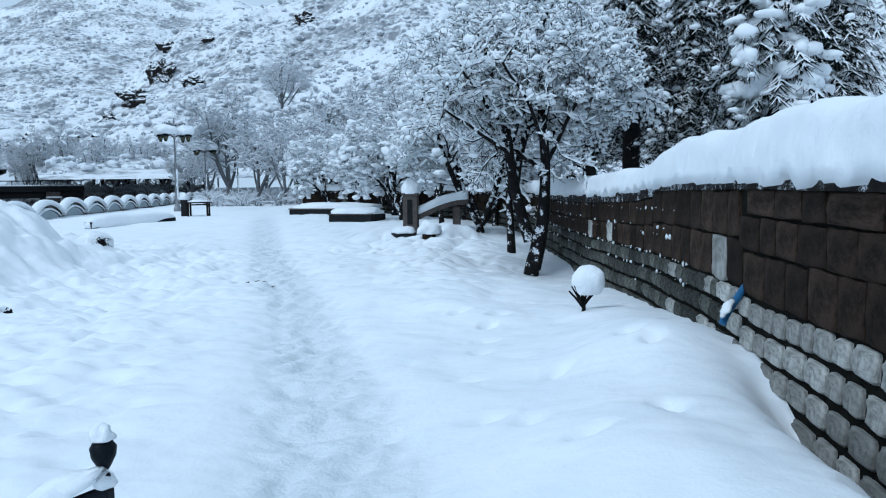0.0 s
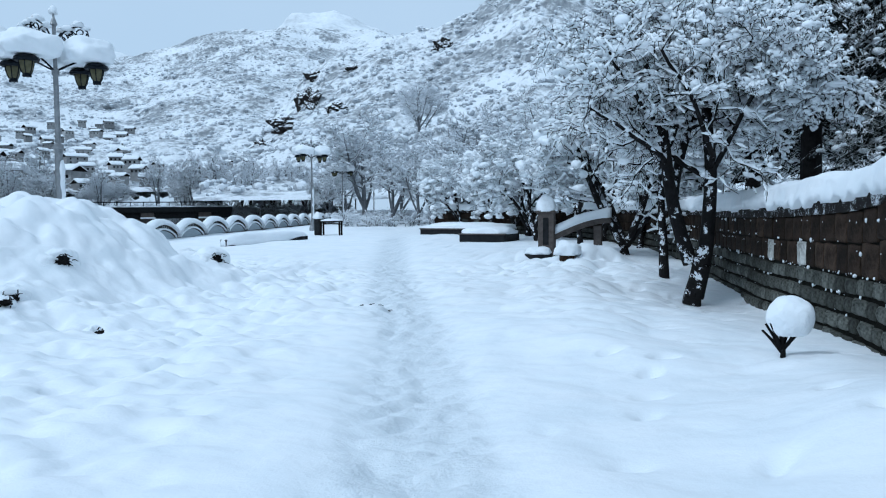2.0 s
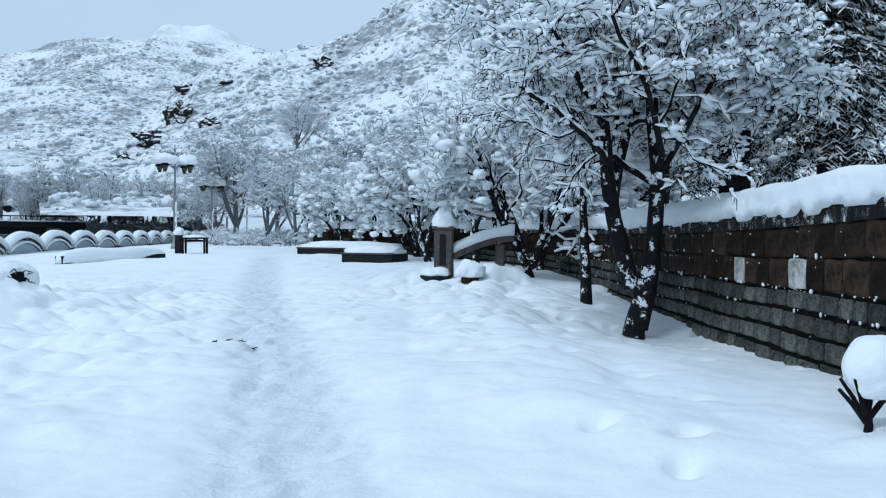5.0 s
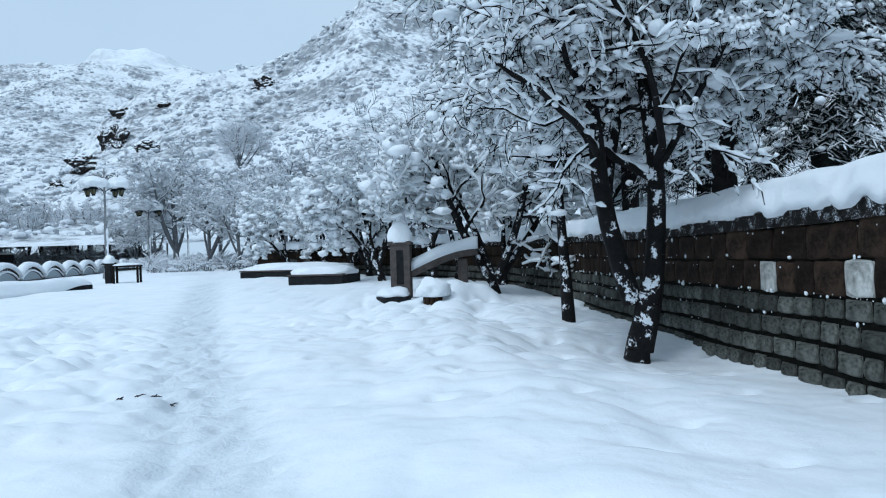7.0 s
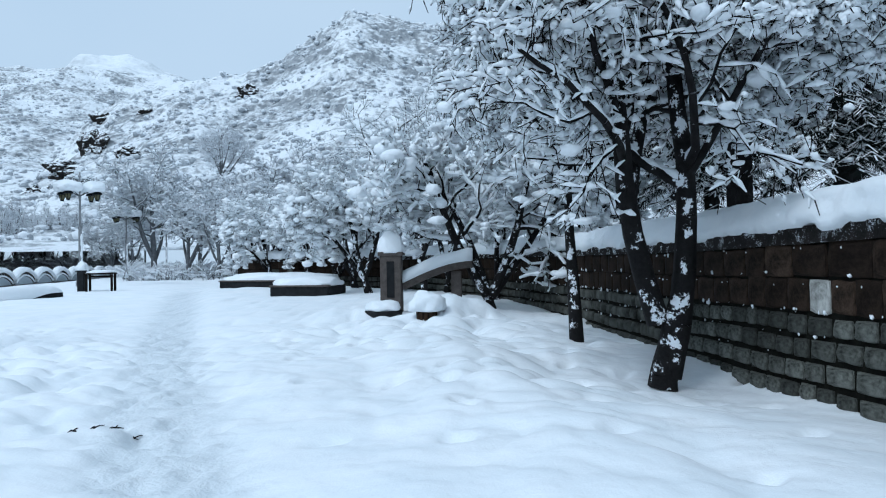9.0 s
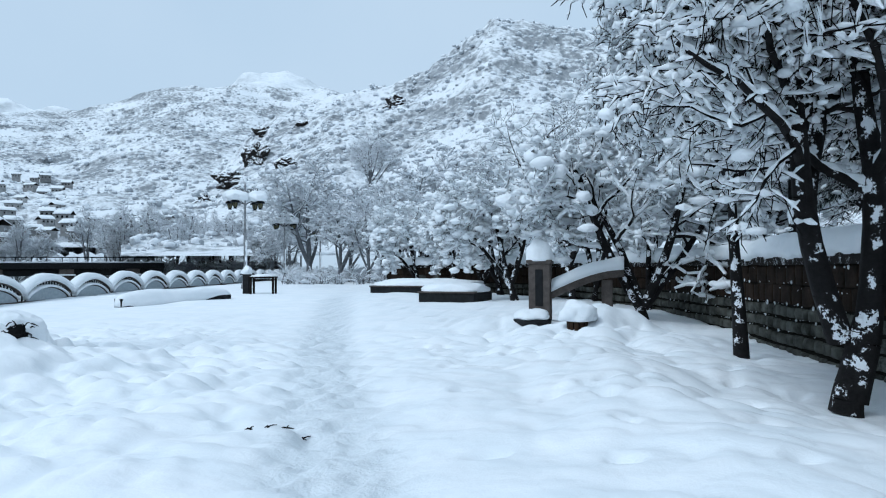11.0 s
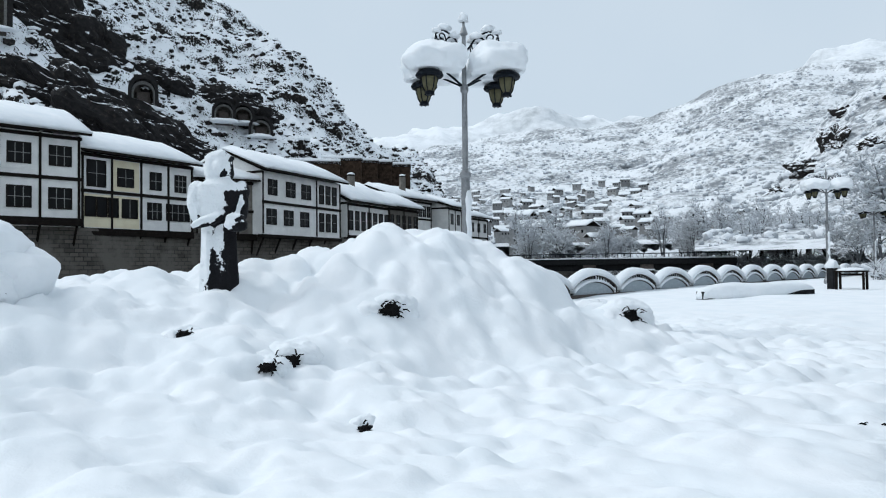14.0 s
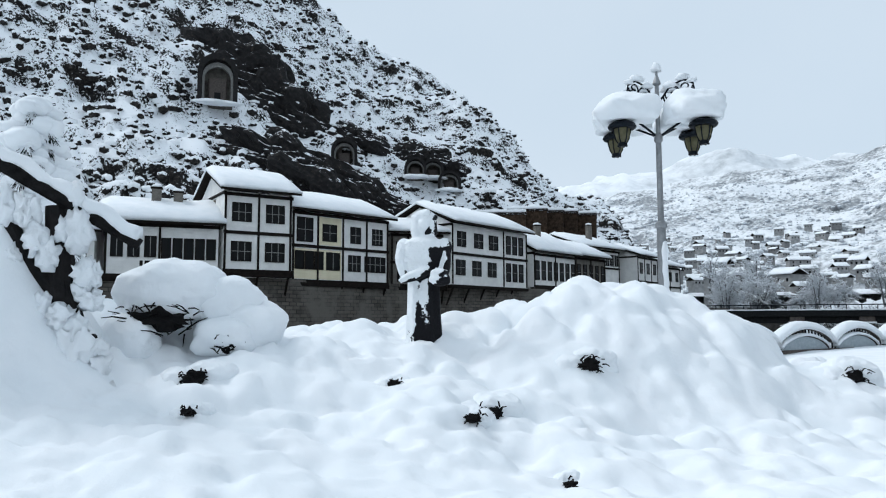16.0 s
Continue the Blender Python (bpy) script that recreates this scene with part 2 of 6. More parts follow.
def box(bm, lo, hi, m=None, bevel=0.0):
    c, s = [(a + b) / 2 for a, b in zip(lo, hi)], [b - a for a, b in zip(lo, hi)]
    got = bmesh.ops.create_cube(bm, size=1, matrix=Matrix.Translation(c) @ Matrix.Diagonal((*s, 1)))
    if bevel:
        edges = {e for v in got["verts"] for e in v.link_edges}
        got = bmesh.ops.bevel(bm, geom=list(edges), offset=bevel, segments=2, affect="EDGES", profile=0.6)
    if m is not None:
        bmesh.ops.transform(bm, matrix=m, verts=list({v for v in got["verts"]}))
    return bm


def boxes(*pairs, bevel=0.0):
    bm = bmesh.new()
    for lo, hi in pairs:
        box(bm, lo, hi, bevel=bevel)
    return bm


def lathe(profile, sides=16, bm=None):
    """A turned body from (radius, height) pairs."""
    bm = bm or bmesh.new()
    rings = []
    for r, z in profile:
        rings.append([bm.verts.new((r * math.cos(2 * math.pi * i / sides), r * math.sin(2 * math.pi * i / sides), z)) for i in range(sides)])
    for a, b in zip(rings, rings[1:]):
        for i in range(sides):
            bm.faces.new((a[i], a[(i + 1) % sides], b[(i + 1) % sides], b[i]))
    bm.faces.new(rings[0][::-1])
    bm.faces.new(rings[-1])
    return bm


def tube(bm, points, radii, sides=8):
    """A bent pipe through points."""
    pts = [Vector(p) for p in points]
    radii = radii if isinstance(radii, (list, tuple)) else [radii] * len(pts)
    rings = []
    for i, p in enumerate(pts):
        d = (pts[min(i + 1, len(pts) - 1)] - pts[max(i - 1, 0)]).normalized()
        side = d.cross(Vector((0, 0, 1)) if abs(d.z) < 0.95 else Vector((1, 0, 0))).normalized()
        up = side.cross(d)
        rings.append([bm.verts.new(p + radii[i] * (math.cos(a) * side + math.sin(a) * up)) for a in (2 * math.pi * k / sides for k in range(sides))])
    for a, b in zip(rings, rings[1:]):
        for k in range(sides):
            bm.faces.new((a[k], a[(k + 1) % sides], b[(k + 1) % sides], b[k]))
    bm.faces.new(rings[0][::-1])
    bm.faces.new(rings[-1])
    return bm


def lump(size, seed=0, rough=0.18, level=3, flat=-0.35, freq=1.6):
    """A soft heap: a ball pressed flat below and roughened."""
    bm = bmesh.new()
    bmesh.ops.create_icosphere(bm, subdivisions=level, radius=1)
    off = Vector((seed * 7.3, seed * 3.1, seed * 1.7))
    for v in bm.verts:
        d = v.co.copy()
        k = 1 + rough * noise.noise(d * freq + off) * 1.6 + rough * 0.5 * noise.noise(d * freq * 3 + off)
        z = max(d.z * k, flat)
        v.co = Vector((d.x * k * size[0], d.y * k * size[1], z * size[2]))
    return bm


# ---- value noise on arrays ----
_table = np.random.RandomState(5).rand(256, 256)


def vnoise(x, y, scale):
    x, y = np.asarray(x) / scale + 1000.3, np.asarray(y) / scale + 1000.7
    i, j = np.floor(x).astype(int), np.floor(y).astype(int)
    u, v = x - i, y - j
    u, v = u * u * (3 - 2 * u), v * v * (3 - 2 * v)
    t = lambda a, b: _table[a % 256, b % 256]
    return (t(i, j) * (1 - u) + t(i + 1, j) * u) * (1 - v) + (t(i, j + 1) * (1 - u) + t(i + 1, j + 1) * u) * v - 0.5


def along(px, py, line):
    """Distance from points to a line of corners, and how far along it the nearest place lies."""
    best, run, at = np.full(np.shape(px), 1e9), np.zeros(np.shape(px)), 0.0
    for (ax, ay), (bx, by) in zip(line, line[1:]):
        dx, dy = bx - ax, by - ay
        n = math.hypot(dx, dy)
        k = np.clip(((px - ax) * dx + (py - ay) * dy) / n ** 2, 0, 1)
        d = np.hypot(px - ax - k * dx, py - ay - k * dy)
        run = np.where(d < best, at + k * n, run)
        best = np.minimum(best, d)
        at += n
    return best, run


def smooth(a, b, v):
    k = np.clip((np.asarray(v, float) - a) / (b - a), 0, 1)
    return k * k * (3 - 2 * k)


# ---- the lie of the land ----
TRACK = [(1.5, -8), (0.7, -1), (-0.2, 2.5), (-1.2, 5.2), (-3.2, 10.2), (-5.6, 15.2), (-9.1, 23.1), (-11.4, 28.6), (-17, 42), (-27, 68)]
WALL = [(3.5, -5), (3.15, 4), (2.95, 8), (2.7, 10.5), (2.25, 13.3), (1.95, 15), (1.45, 18.6), (0.4, 26), (-1.6, 33), (-5.5, 40), (-11, 45), (-17, 48.5)]
FENCE_FOOT, FENCE_WAY = (-25.0, 24.6), (-0.29, 0.957)
RIVER_EDGE = [(-17.5, -60), (-18.5, 0), (-21.5, 14), (-26.2, 24.6), (-46.5, 91.5), (-62, 130)]
FAR_BANK = [(-48, -60), (-51, -10), (-51.5, 6), (-56, 17), (-61, 27), (-67, 38), (-78, 56), (-92, 78), (-100, 105), (-100, 140)]
BANK = [(-14.5, -12), (-14.0, 0), (-13.6, 5), (-13.2, 8), (-12.5, 11), (-11.5, 13.4), (-11.0, 14.6)]
BANK_HEIGHT = [(0, 1.3), (12, 1.4), (17, 1.45), (20, 1.38), (22, 1.55), (23.4, 2.12), (24.6, 2.15), (26, 1.62), (27.2, 0.75)]


MOUNDS = [(-11.5, 3.2, 1.05, 1.85), (-10.3, 2.4, 1.2, 0.8), (-2.95, 23.4, 0.7, 0.3), (-2.35, 24.4, 0.75, 0.42), (-5.3, 24.6, 0.9, 0.25), (-12.7, 17.7, 0.7, 0.35), (0.4, 15.8, 1.5, -0.2)]


def scatter(x, y, size, seed):
    """The cells round each point: way and distance to a chance spot in each, with chance numbers of its own."""
    i, j = np.floor(x / size).astype(int), np.floor(y / size).astype(int)
    for di in (-1, 0, 1):
        for dj in (-1, 0, 1):
            a, b = i + di, j + dj
            pick = lambda k: _table[(a * 7 + b * 3 + seed * 31 + k * 57) % 256, (b * 11 - a * 5 + seed * 17 + k * 91) % 256]
            yield x - (a + 0.15 + 0.7 * pick(1)) * size, y - (b + 0.15 + 0.7 * pick(2)) * size, pick(3), pick(4), pick(5)


def clods(x, y, size, seed):
    """Rounded lumps of thrown snow, from 0 to 1."""
    x, y = x + 0.35 * size * vnoise(x + 9 * seed, y, size), y + 0.35 * size * vnoise(x, y + 5 * seed, size)
    z = np.zeros(np.shape(x))
    for dx, dy, p, q, r in scatter(x, y, size, seed):
        reach = size * (0.5 + 0.5 * p)
        z = np.maximum(z, (0.35 + 0.65 * q) * np.maximum(0, 1 - (dx * dx + dy * dy * (0.7 + 0.7 * r)) / reach ** 2) ** 0.62)
    return z


def footprints(x, y, size, seed, share):
    """Soft pits, longer than wide, each with a low rim."""
    z = np.zeros(np.shape(x))
    for dx, dy, p, q, r in scatter(x, y, size, seed):
        c, s = np.cos(r * 1.6 - 0.4), np.sin(r * 1.6 - 0.4)
        u, v = (c * dx - s * dy) / 0.10, (s * dx + c * dy) / 0.17
        d = u * u + v * v
        z = z + np.where(p < share, (0.5 + 0.5 * q) * (np.exp(-d) - 0.10 * np.exp(-(d - 2.4) ** 2)), 0)
    return z


def east_of(x, y, line):
    ys, xs = [p[1] for p in line], [p[0] for p in line]
    return x - np.interp(y, ys, xs)


def land(x, y, detail=True):
    x, y = np.asarray(x, float), np.asarray(y, float)
    z = 0.5 * (1 - smooth(-3, 9, y))
    z = z + 0.28 * smooth(20, 38, y)
    near_wall, _ = along(x, y, WALL)
    z = z + 0.20 * (1 - smooth(0.4, 2.6, near_wall)) * smooth(12, 7, y) - 0.10 * (1 - smooth(0.3, 2.2, near_wall)) * smooth(9, 13, y)
    # heap of cleared snow beside the wall
    z = z + 0.34 * np.exp(-(((x - 2.25) / 0.85) ** 2 + ((y - 5.9) / 1.6) ** 2)) + 0.22 * np.exp(-(((x - 1.7) / 0.8) ** 2 + ((y - 2.2) / 1.5) ** 2))
    z = z - 0.6 * np.exp(-((near_wall - 0.0) / 0.34) ** 2) * smooth(5.4, 3.4, y)
    d, s = along(x, y, BANK)
    h = np.interp(s, [a for a, b in BANK_HEIGHT], [b for a, b in BANK_HEIGHT])
    west = np.where(east_of(x, y, BANK) < 0, 2.6, np.interp(s, [0, 21, 24, 27], [3.6, 3.3, 2.2, 1.7]))
    z = z + h * np.exp(-(d / west) ** 2)
    rough = np.exp(-(d / 5.6) ** 2)
    for mx, my, mr, mh in MOUNDS:
        z = z + mh * np.exp(-(((x - mx) ** 2 + (y - my) ** 2) / mr ** 2) ** 1.6)
    tr, _ = along(x, y, TRACK)
    if detail:
        path_x = np.interp(y, [p[1] for p in TRACK], [p[0] for p in TRACK])
        worn = np.exp(-(tr / 0.62) ** 4)
        left = smooth(0.5, 3.0, path_x - x) * smooth(30, 20, y)
        right = smooth(0.7, 1.6, x - path_x)
        z = z + 0.12 * vnoise(x, y, 2.3) + 0.05 * vnoise(x + 31, y, 0.95)
        z = z + rough * (0.30 * clods(x, y, 1.5, 1) + 0.30 * clods(x, y, 0.85, 2) + 0.19 * clods(x, y, 0.46, 3) + 0.09 * clods(x, y, 0.25, 7) - 0.46)
        z = z + 0.15 * left * (1 - rough) * (clods(x, y, 0.75, 4) + 0.7 * clods(x, y, 0.4, 5) + 0.4 * clods(x, y, 0.23, 8) - 1.0)
        z = z + 0.10 * right * (clods(x, y, 1.7, 6) + 0.3 * clods(x, y, 0.6, 9) + 0.12 * clods(x, y, 0.3, 10) - 0.6)
        dug = np.exp(-(((x + 3.2) / 3.2) ** 2 + ((y - 22.3) / 4.2) ** 2)) + np.exp(-(((x + 1.4) / 2.2) ** 2 + ((y - 15.5) / 5) ** 2)) * 0.6
        z = z + dug * smooth(0.7, 1.5, x - path_x) * (0.26 * clods(x, y, 0.9, 11) + 0.16 * clods(x, y, 0.45, 12) - 0.16)
        z = z - 0.15 * footprints(x, y, 0.8, 1, 0.34) * right - 0.08 * footprints(x, y, 0.5, 2, 0.6) * left
        z = z - worn * (0.075 * footprints(x, y, 0.3, 3, 0.8) + 0.05 * footprints(x, y, 0.21, 4, 0.7) + 0.06 * np.abs(vnoise(x, y, 0.15)))
    z = z - 0.05 * np.exp(-(tr / 0.75) ** 4)
    # the long shallow edge where the cleared strip under the trees begins
    edge = x - np.interp(y, [8, 10, 13.4, 15.3, 19, 23], [0.6, -0.45, -1.13, -1.6, -2.3, -2.8])
    z = z + 0.15 * np.exp(-(np.minimum(edge, 0) / 1.0) ** 2) * smooth(1.1, -0.2, edge + 0.3 * vnoise(x, y, 0.8)) * smooth(7, 10, y) * smooth(24, 20, y)
    # the river bed and the far bank
    e = east_of(x, y, RIVER_EDGE)
    f = east_of(x, y, FAR_BANK) + 4.0
    cut = smooth(0.2, -0.4, e) * smooth(-1.5, 0.5, f) * smooth(135, 115, y)
    z = z * (1 - cut) - 5.0 * cut
    z = np.where(f < 0.3, np.interp(y, [40, 75], [3.6, 1.0]) * smooth(0.3, -1.0, f) - 5.0 * smooth(-1.0, 0.3, f), z)
    dist = np.hypot(x, y)
    return z * smooth(420, 200, dist)


def axis(inner_lo, inner_hi, step, lo, hi):
    mid = list(np.arange(inner_lo, inner_hi + step / 2, step))
    up, s = [mid[-1]], step
    while up[-1] < hi:
        s *= 1.09
        up.append(up[-1] + s)
    down, s = [mid[0]], step
    while down[-1] > lo:
        s *= 1.09
        down.append(down[-1] - s)
    return np.array(down[:0:-1] + mid + up[1:])


def grid_mesh(name, xs, ys, height, mat):
    gx, gy = np.meshgrid(xs, ys)
    gz = height(gx, gy)
    v = np.stack([gx.ravel(), gy.ravel(), gz.ravel()], 1)
    w, h = len(xs), len(ys)
    i = (np.arange(h - 1)[:, None] * w + np.arange(w - 1)[None, :]).ravel()
    return flat_mesh(name, v, np.stack([i, i + 1, i + w + 1, i + w], 1), mat)


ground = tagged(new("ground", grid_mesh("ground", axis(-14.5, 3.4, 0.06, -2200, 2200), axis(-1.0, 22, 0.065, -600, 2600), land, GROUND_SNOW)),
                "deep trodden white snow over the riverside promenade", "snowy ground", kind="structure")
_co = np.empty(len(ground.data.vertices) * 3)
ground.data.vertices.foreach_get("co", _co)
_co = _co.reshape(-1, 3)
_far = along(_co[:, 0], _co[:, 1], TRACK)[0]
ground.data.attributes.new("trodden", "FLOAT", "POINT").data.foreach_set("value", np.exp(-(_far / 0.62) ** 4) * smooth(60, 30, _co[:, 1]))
river = tagged(new("water", mesh_of("water", [(-130, -80, -3.4), (-15, -80, -3.4), (-40, 140, -3.4), (-130, 140, -3.4)], [(0, 1, 2, 3)], WATER)),
               "dark grey-green river between stone embankments", "river", kind="structure")


# ---- hills ----
HUB = (-1.5, 5.7, 1.55)


def crag(x, y, z, s):
    """Noise in space, from three crossed sheets."""
    return (vnoise(x, y + 0.37 * z, s) + vnoise(y + 13, z + 0.29 * x, s) + vnoise(z + 57, x - 0.41 * y, s)) * 0.75


def hill(name, outline, r_foot, r_top, foot_el, mat, steps, rough, size, label, seed=0, terrace=0.0, bearing_step=0.3):
    """A slope that climbs from its foot to a skyline; outline: (bearing left of north, rise of the skyline), both in degrees."""
    b = np.arange(outline[0][0], outline[-1][0] + 1e-6, bearing_step)
    top = np.interp(b, [o[0] for o in outline], [o[1] for o in outline])
    k = np.linspace(0, 1.25, steps)
    B, K = np.meshgrid(b, k)
    T = np.meshgrid(top, k)[0]
    foot = np.interp(B, *zip(*r_foot)) if isinstance(r_foot, list) else r_foot
    R = foot + (r_top - foot) * K
    ease = np.minimum(K, 1.0)
    el = foot_el + (T - foot_el) * (ease ** 0.85)
    x, y = HUB[0] - R * np.sin(np.radians(B)), HUB[1] + R * np.cos(np.radians(B))
    z = HUB[2] + R * np.tan(np.radians(el)) * np.where(K > 1, 1 - (K - 1) * 1.6, 1)
    o = seed * 517.0
    amount = smooth(0, 0.12, K) * rough
    wild = sum(w * crag(x + o, y, z, s) for w, s in ((1.0, size), (0.6, size / 2.1), (0.42, size / 4.3), (0.3, size / 8.7), (0.22, size / 17)))
    z = z + amount * wild * smooth(1.3, 0.9, K) + amount * 0.5 * wild
    if terrace:
        ledge = sum(w * crag(x + o + 70, y, z, s) for w, s in ((1, terrace), (0.65, terrace / 2.1), (0.45, terrace / 4.4), (0.3, terrace / 9)))
        push = smooth(0, 0.1, K) * terrace * (0.42 if terrace < 10 else 0.22) * ledge
        x, y = x + push * np.sin(np.radians(B)), y - push * np.cos(np.radians(B))
    v = np.stack([x.ravel(), y.ravel(), z.ravel()], 1)
    w, h = len(b), len(k)
    i = (np.arange(h - 1)[:, None] * w + np.arange(w - 1)[None, :]).ravel()
    return tagged(new(name, flat_mesh(name, v, np.stack([i, i + w, i + w + 1, i + 1], 1), mat)), label, "hill", kind="structure")


CLIFF_LINE = [(57, 3.0), (59, 7.2), (60.5, 8.4), (63.5, 9.0), (65.3, 10.8), (67, 13.1), (70, 16.0), (73, 18.6), (75.1, 19.6), (78.7, 20.8), (83, 24.2), (88, 28), (96, 33), (110, 34), (130, 28), (150, 15)]
cliff = hill("hill_1", CLIFF_LINE, [(57, 105), (66, 88), (76, 72), (90, 64), (150, 64)], 185, 3.2, CLIFF, 210, 5.0, 34, "steep dark rock cliff dusted with snow", 1, terrace=6, bearing_step=0.22)
NEAR_HILL = [(-70, 10), (-40, 15), (-10, 17), (5, 17.6), (9.3, 18.1), (11.5, 18.5), (14.6, 16.2), (17, 14.9), (19.5, 13.9), (24, 13.3), (27, 11.6), (30, 9.6), (33, 6.4), (36, 3.2), (39, 1.2)]
slope_near = hill("hill_2", NEAR_HILL, 95, 300, 1.0, HAZY_SCRUB, 170, 3.2, 45, "snowy hillside with rocks and dark scrub", 2, terrace=15, bearing_step=0.3)
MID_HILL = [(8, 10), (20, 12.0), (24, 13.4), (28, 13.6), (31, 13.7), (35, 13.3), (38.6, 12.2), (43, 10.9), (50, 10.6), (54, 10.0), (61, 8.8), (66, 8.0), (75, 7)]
slope_mid = hill("hill_3", MID_HILL, 150, 620, 1.6, HAZY_SCRUB, 150, 6.0, 110, "broad mountain slope under snow and grey scrub", 3, terrace=40, bearing_step=0.25)
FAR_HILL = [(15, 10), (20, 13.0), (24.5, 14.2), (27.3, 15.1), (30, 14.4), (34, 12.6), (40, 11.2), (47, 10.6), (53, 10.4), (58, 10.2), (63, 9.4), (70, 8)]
hill("hill_4", FAR_HILL, 700, 1500, 4.0, HAZY_FAR_SCRUB, 60, 30.0, 260, "pale distant mountain in snow", 4, bearing_step=0.4)


# ---- the garden wall ----
def wall_at(s):
    """A place s metres along the wall and the way it runs there."""
    for (ax, ay), (bx, by) in zip(WALL, WALL[1:]):
        n = math.hypot(bx - ax, by - ay)
        if s <= n:
            break
        s -= n
    k = s / n
    return ax + k * (bx - ax), ay + k * (by - ay), math.atan2(by - ay, bx - ax)


WALL_LENGTH = sum(math.dist(a, b) for a, b in zip(WALL, WALL[1:]))


def wall_split(y):
    """Height at which the brown slabs begin."""
    return float(np.interp(y, [-5, 3, 5.6, 5.7, 10, 13, 18, 26], [1.05, 1.0, 0.93, 0.99, 0.93, 0.87, 0.81, 0.76]))


def wall_top(y):
    return float(np.interp(y, [-5, 5.5, 9.9, 11.2, 14, 18, 28], [2.10, 2.10, 2.04, 1.93, 1.83, 1.76, 1.74]))


def wall_strip(name, front, back, lo, hi, mat, label, step=0.5, wobble=0.0):
    """A ribbon of masonry along the wall; front and back: its depths behind the face; lo, hi: heights from y."""
    v, f = [], []
    n = int(WALL_LENGTH / step)
    for i in range(n + 1):
        x, y, a = wall_at(i * step)
        nx, ny = math.sin(a), -math.cos(a)
        for depth, height in ((front, lo(y)), (front, hi(y)), (back, hi(y)), (back, lo(y))):
            w = wobble * noise.noise(Vector((x * 2, y * 2, height)))
            v.append((x + nx * depth, y + ny * depth, height + w))
        if i:
            p, q = (i - 1) * 4, i * 4
            f += [(p + k, q + k, q + (k + 1) % 4, p + (k + 1) % 4) for k in range(4)]
    f += [(0, 1, 2, 3), (n * 4 + 3, n * 4 + 2, n * 4 + 1, n * 4)]
    return tagged(new(name, mesh_of(name, v, f, mat)), label, "wall", kind="structure")


garden_wall = wall_strip("wall_east", 0.03, 0.42, lambda y: -0.6, lambda y: wall_top(y) - 0.12, MORTAR, "old garden wall of pale blocks under brown stone slabs")
coping = wall_strip("trim", -0.03, 0.48, lambda y: wall_top(y) - (0.12 if y < 9.9 else 0.2), wall_top, COPING, "dark weathered coping along the garden wall", 0.25, 0.008)


def wall_snow():
    """The thick cap of snow on the wall, lumpy and overhanging its face."""
    v, f, ring = [], [], 20
    step = 0.07
    n = int(WALL_LENGTH / step)
    for i in range(n + 1):
        s = i * step
        x, y, a = wall_at(s)
        nx, ny = math.sin(a), -math.cos(a)
        thick = 0.40 + 0.13 * noise.noise(Vector((s * 0.35, 3, 0))) + 0.05 * noise.noise(Vector((s * 1.6, 8, 0)))
        thick *= 1.0 + 0.30 * float(smooth(9.9, 9.2, y))
        z0 = wall_top(y)
        for k in range(ring):
            u = k / (ring - 1) * math.pi
            cu, su = math.cos(u), math.sin(u)
            wide = 0.36 + 0.05 * noise.noise(Vector((s * 0.9, k * 0.3, 1))) + 0.03 * noise.noise(Vector((s * 5, k * 0.5, 4)))
            drip = 0.0
            if k < 4:
                drip = (1 - k / 4) * 0.09 * (noise.noise(Vector((s * 3.1, 0.2, 7))) + 0.8 * noise.noise(Vector((s * 8.0, 0.4, 2)))) + 0.03
            d = 0.22 - wide * math.copysign(abs(cu) ** 0.6, cu)
            h = z0 + thick * (su ** 0.75 if su > 0 else 0) - drip + 0.012 * noise.noise(Vector((s * 6, k * 0.5, 3)))
            v.append((x + nx * d, y + ny * d, h))
        if i:
            p, q = (i - 1) * ring, i * ring
            f += [(p + k, p + (k + 1) % ring, q + (k + 1) % ring, q + k) for k in range(ring)]
    return mesh_of("wall_snow", v, f, SNOW, True)


tagged(new("snow_cap", wall_snow()), "thick rounded cap of white snow along the garden wall", "snow", kind="stuff")


# ---- lamps along the promenade ----
def base(name, x, y, z, turn=0.0):
    ob = new(name)
    ob.matrix_world = pose(x, y, z, 0, 0, turn)
    return ob


def ground_z(x, y):
    return float(land(x, y))


def scroll(bm, centre, size, turns, angle, radius):
    """A flat iron curl in an upright plane."""
    pts = []
    for i in range(18):
        k = i / 17
        a = turns * 2 * math.pi * k
        r = size * (1 - 0.8 * k)
        q = Vector((r * math.cos(a), 0, r * math.sin(a)))
        pts.append(Vector(centre) + Matrix.Rotation(angle, 3, "Z") @ q)
    return tube(bm, pts, radius, 6)


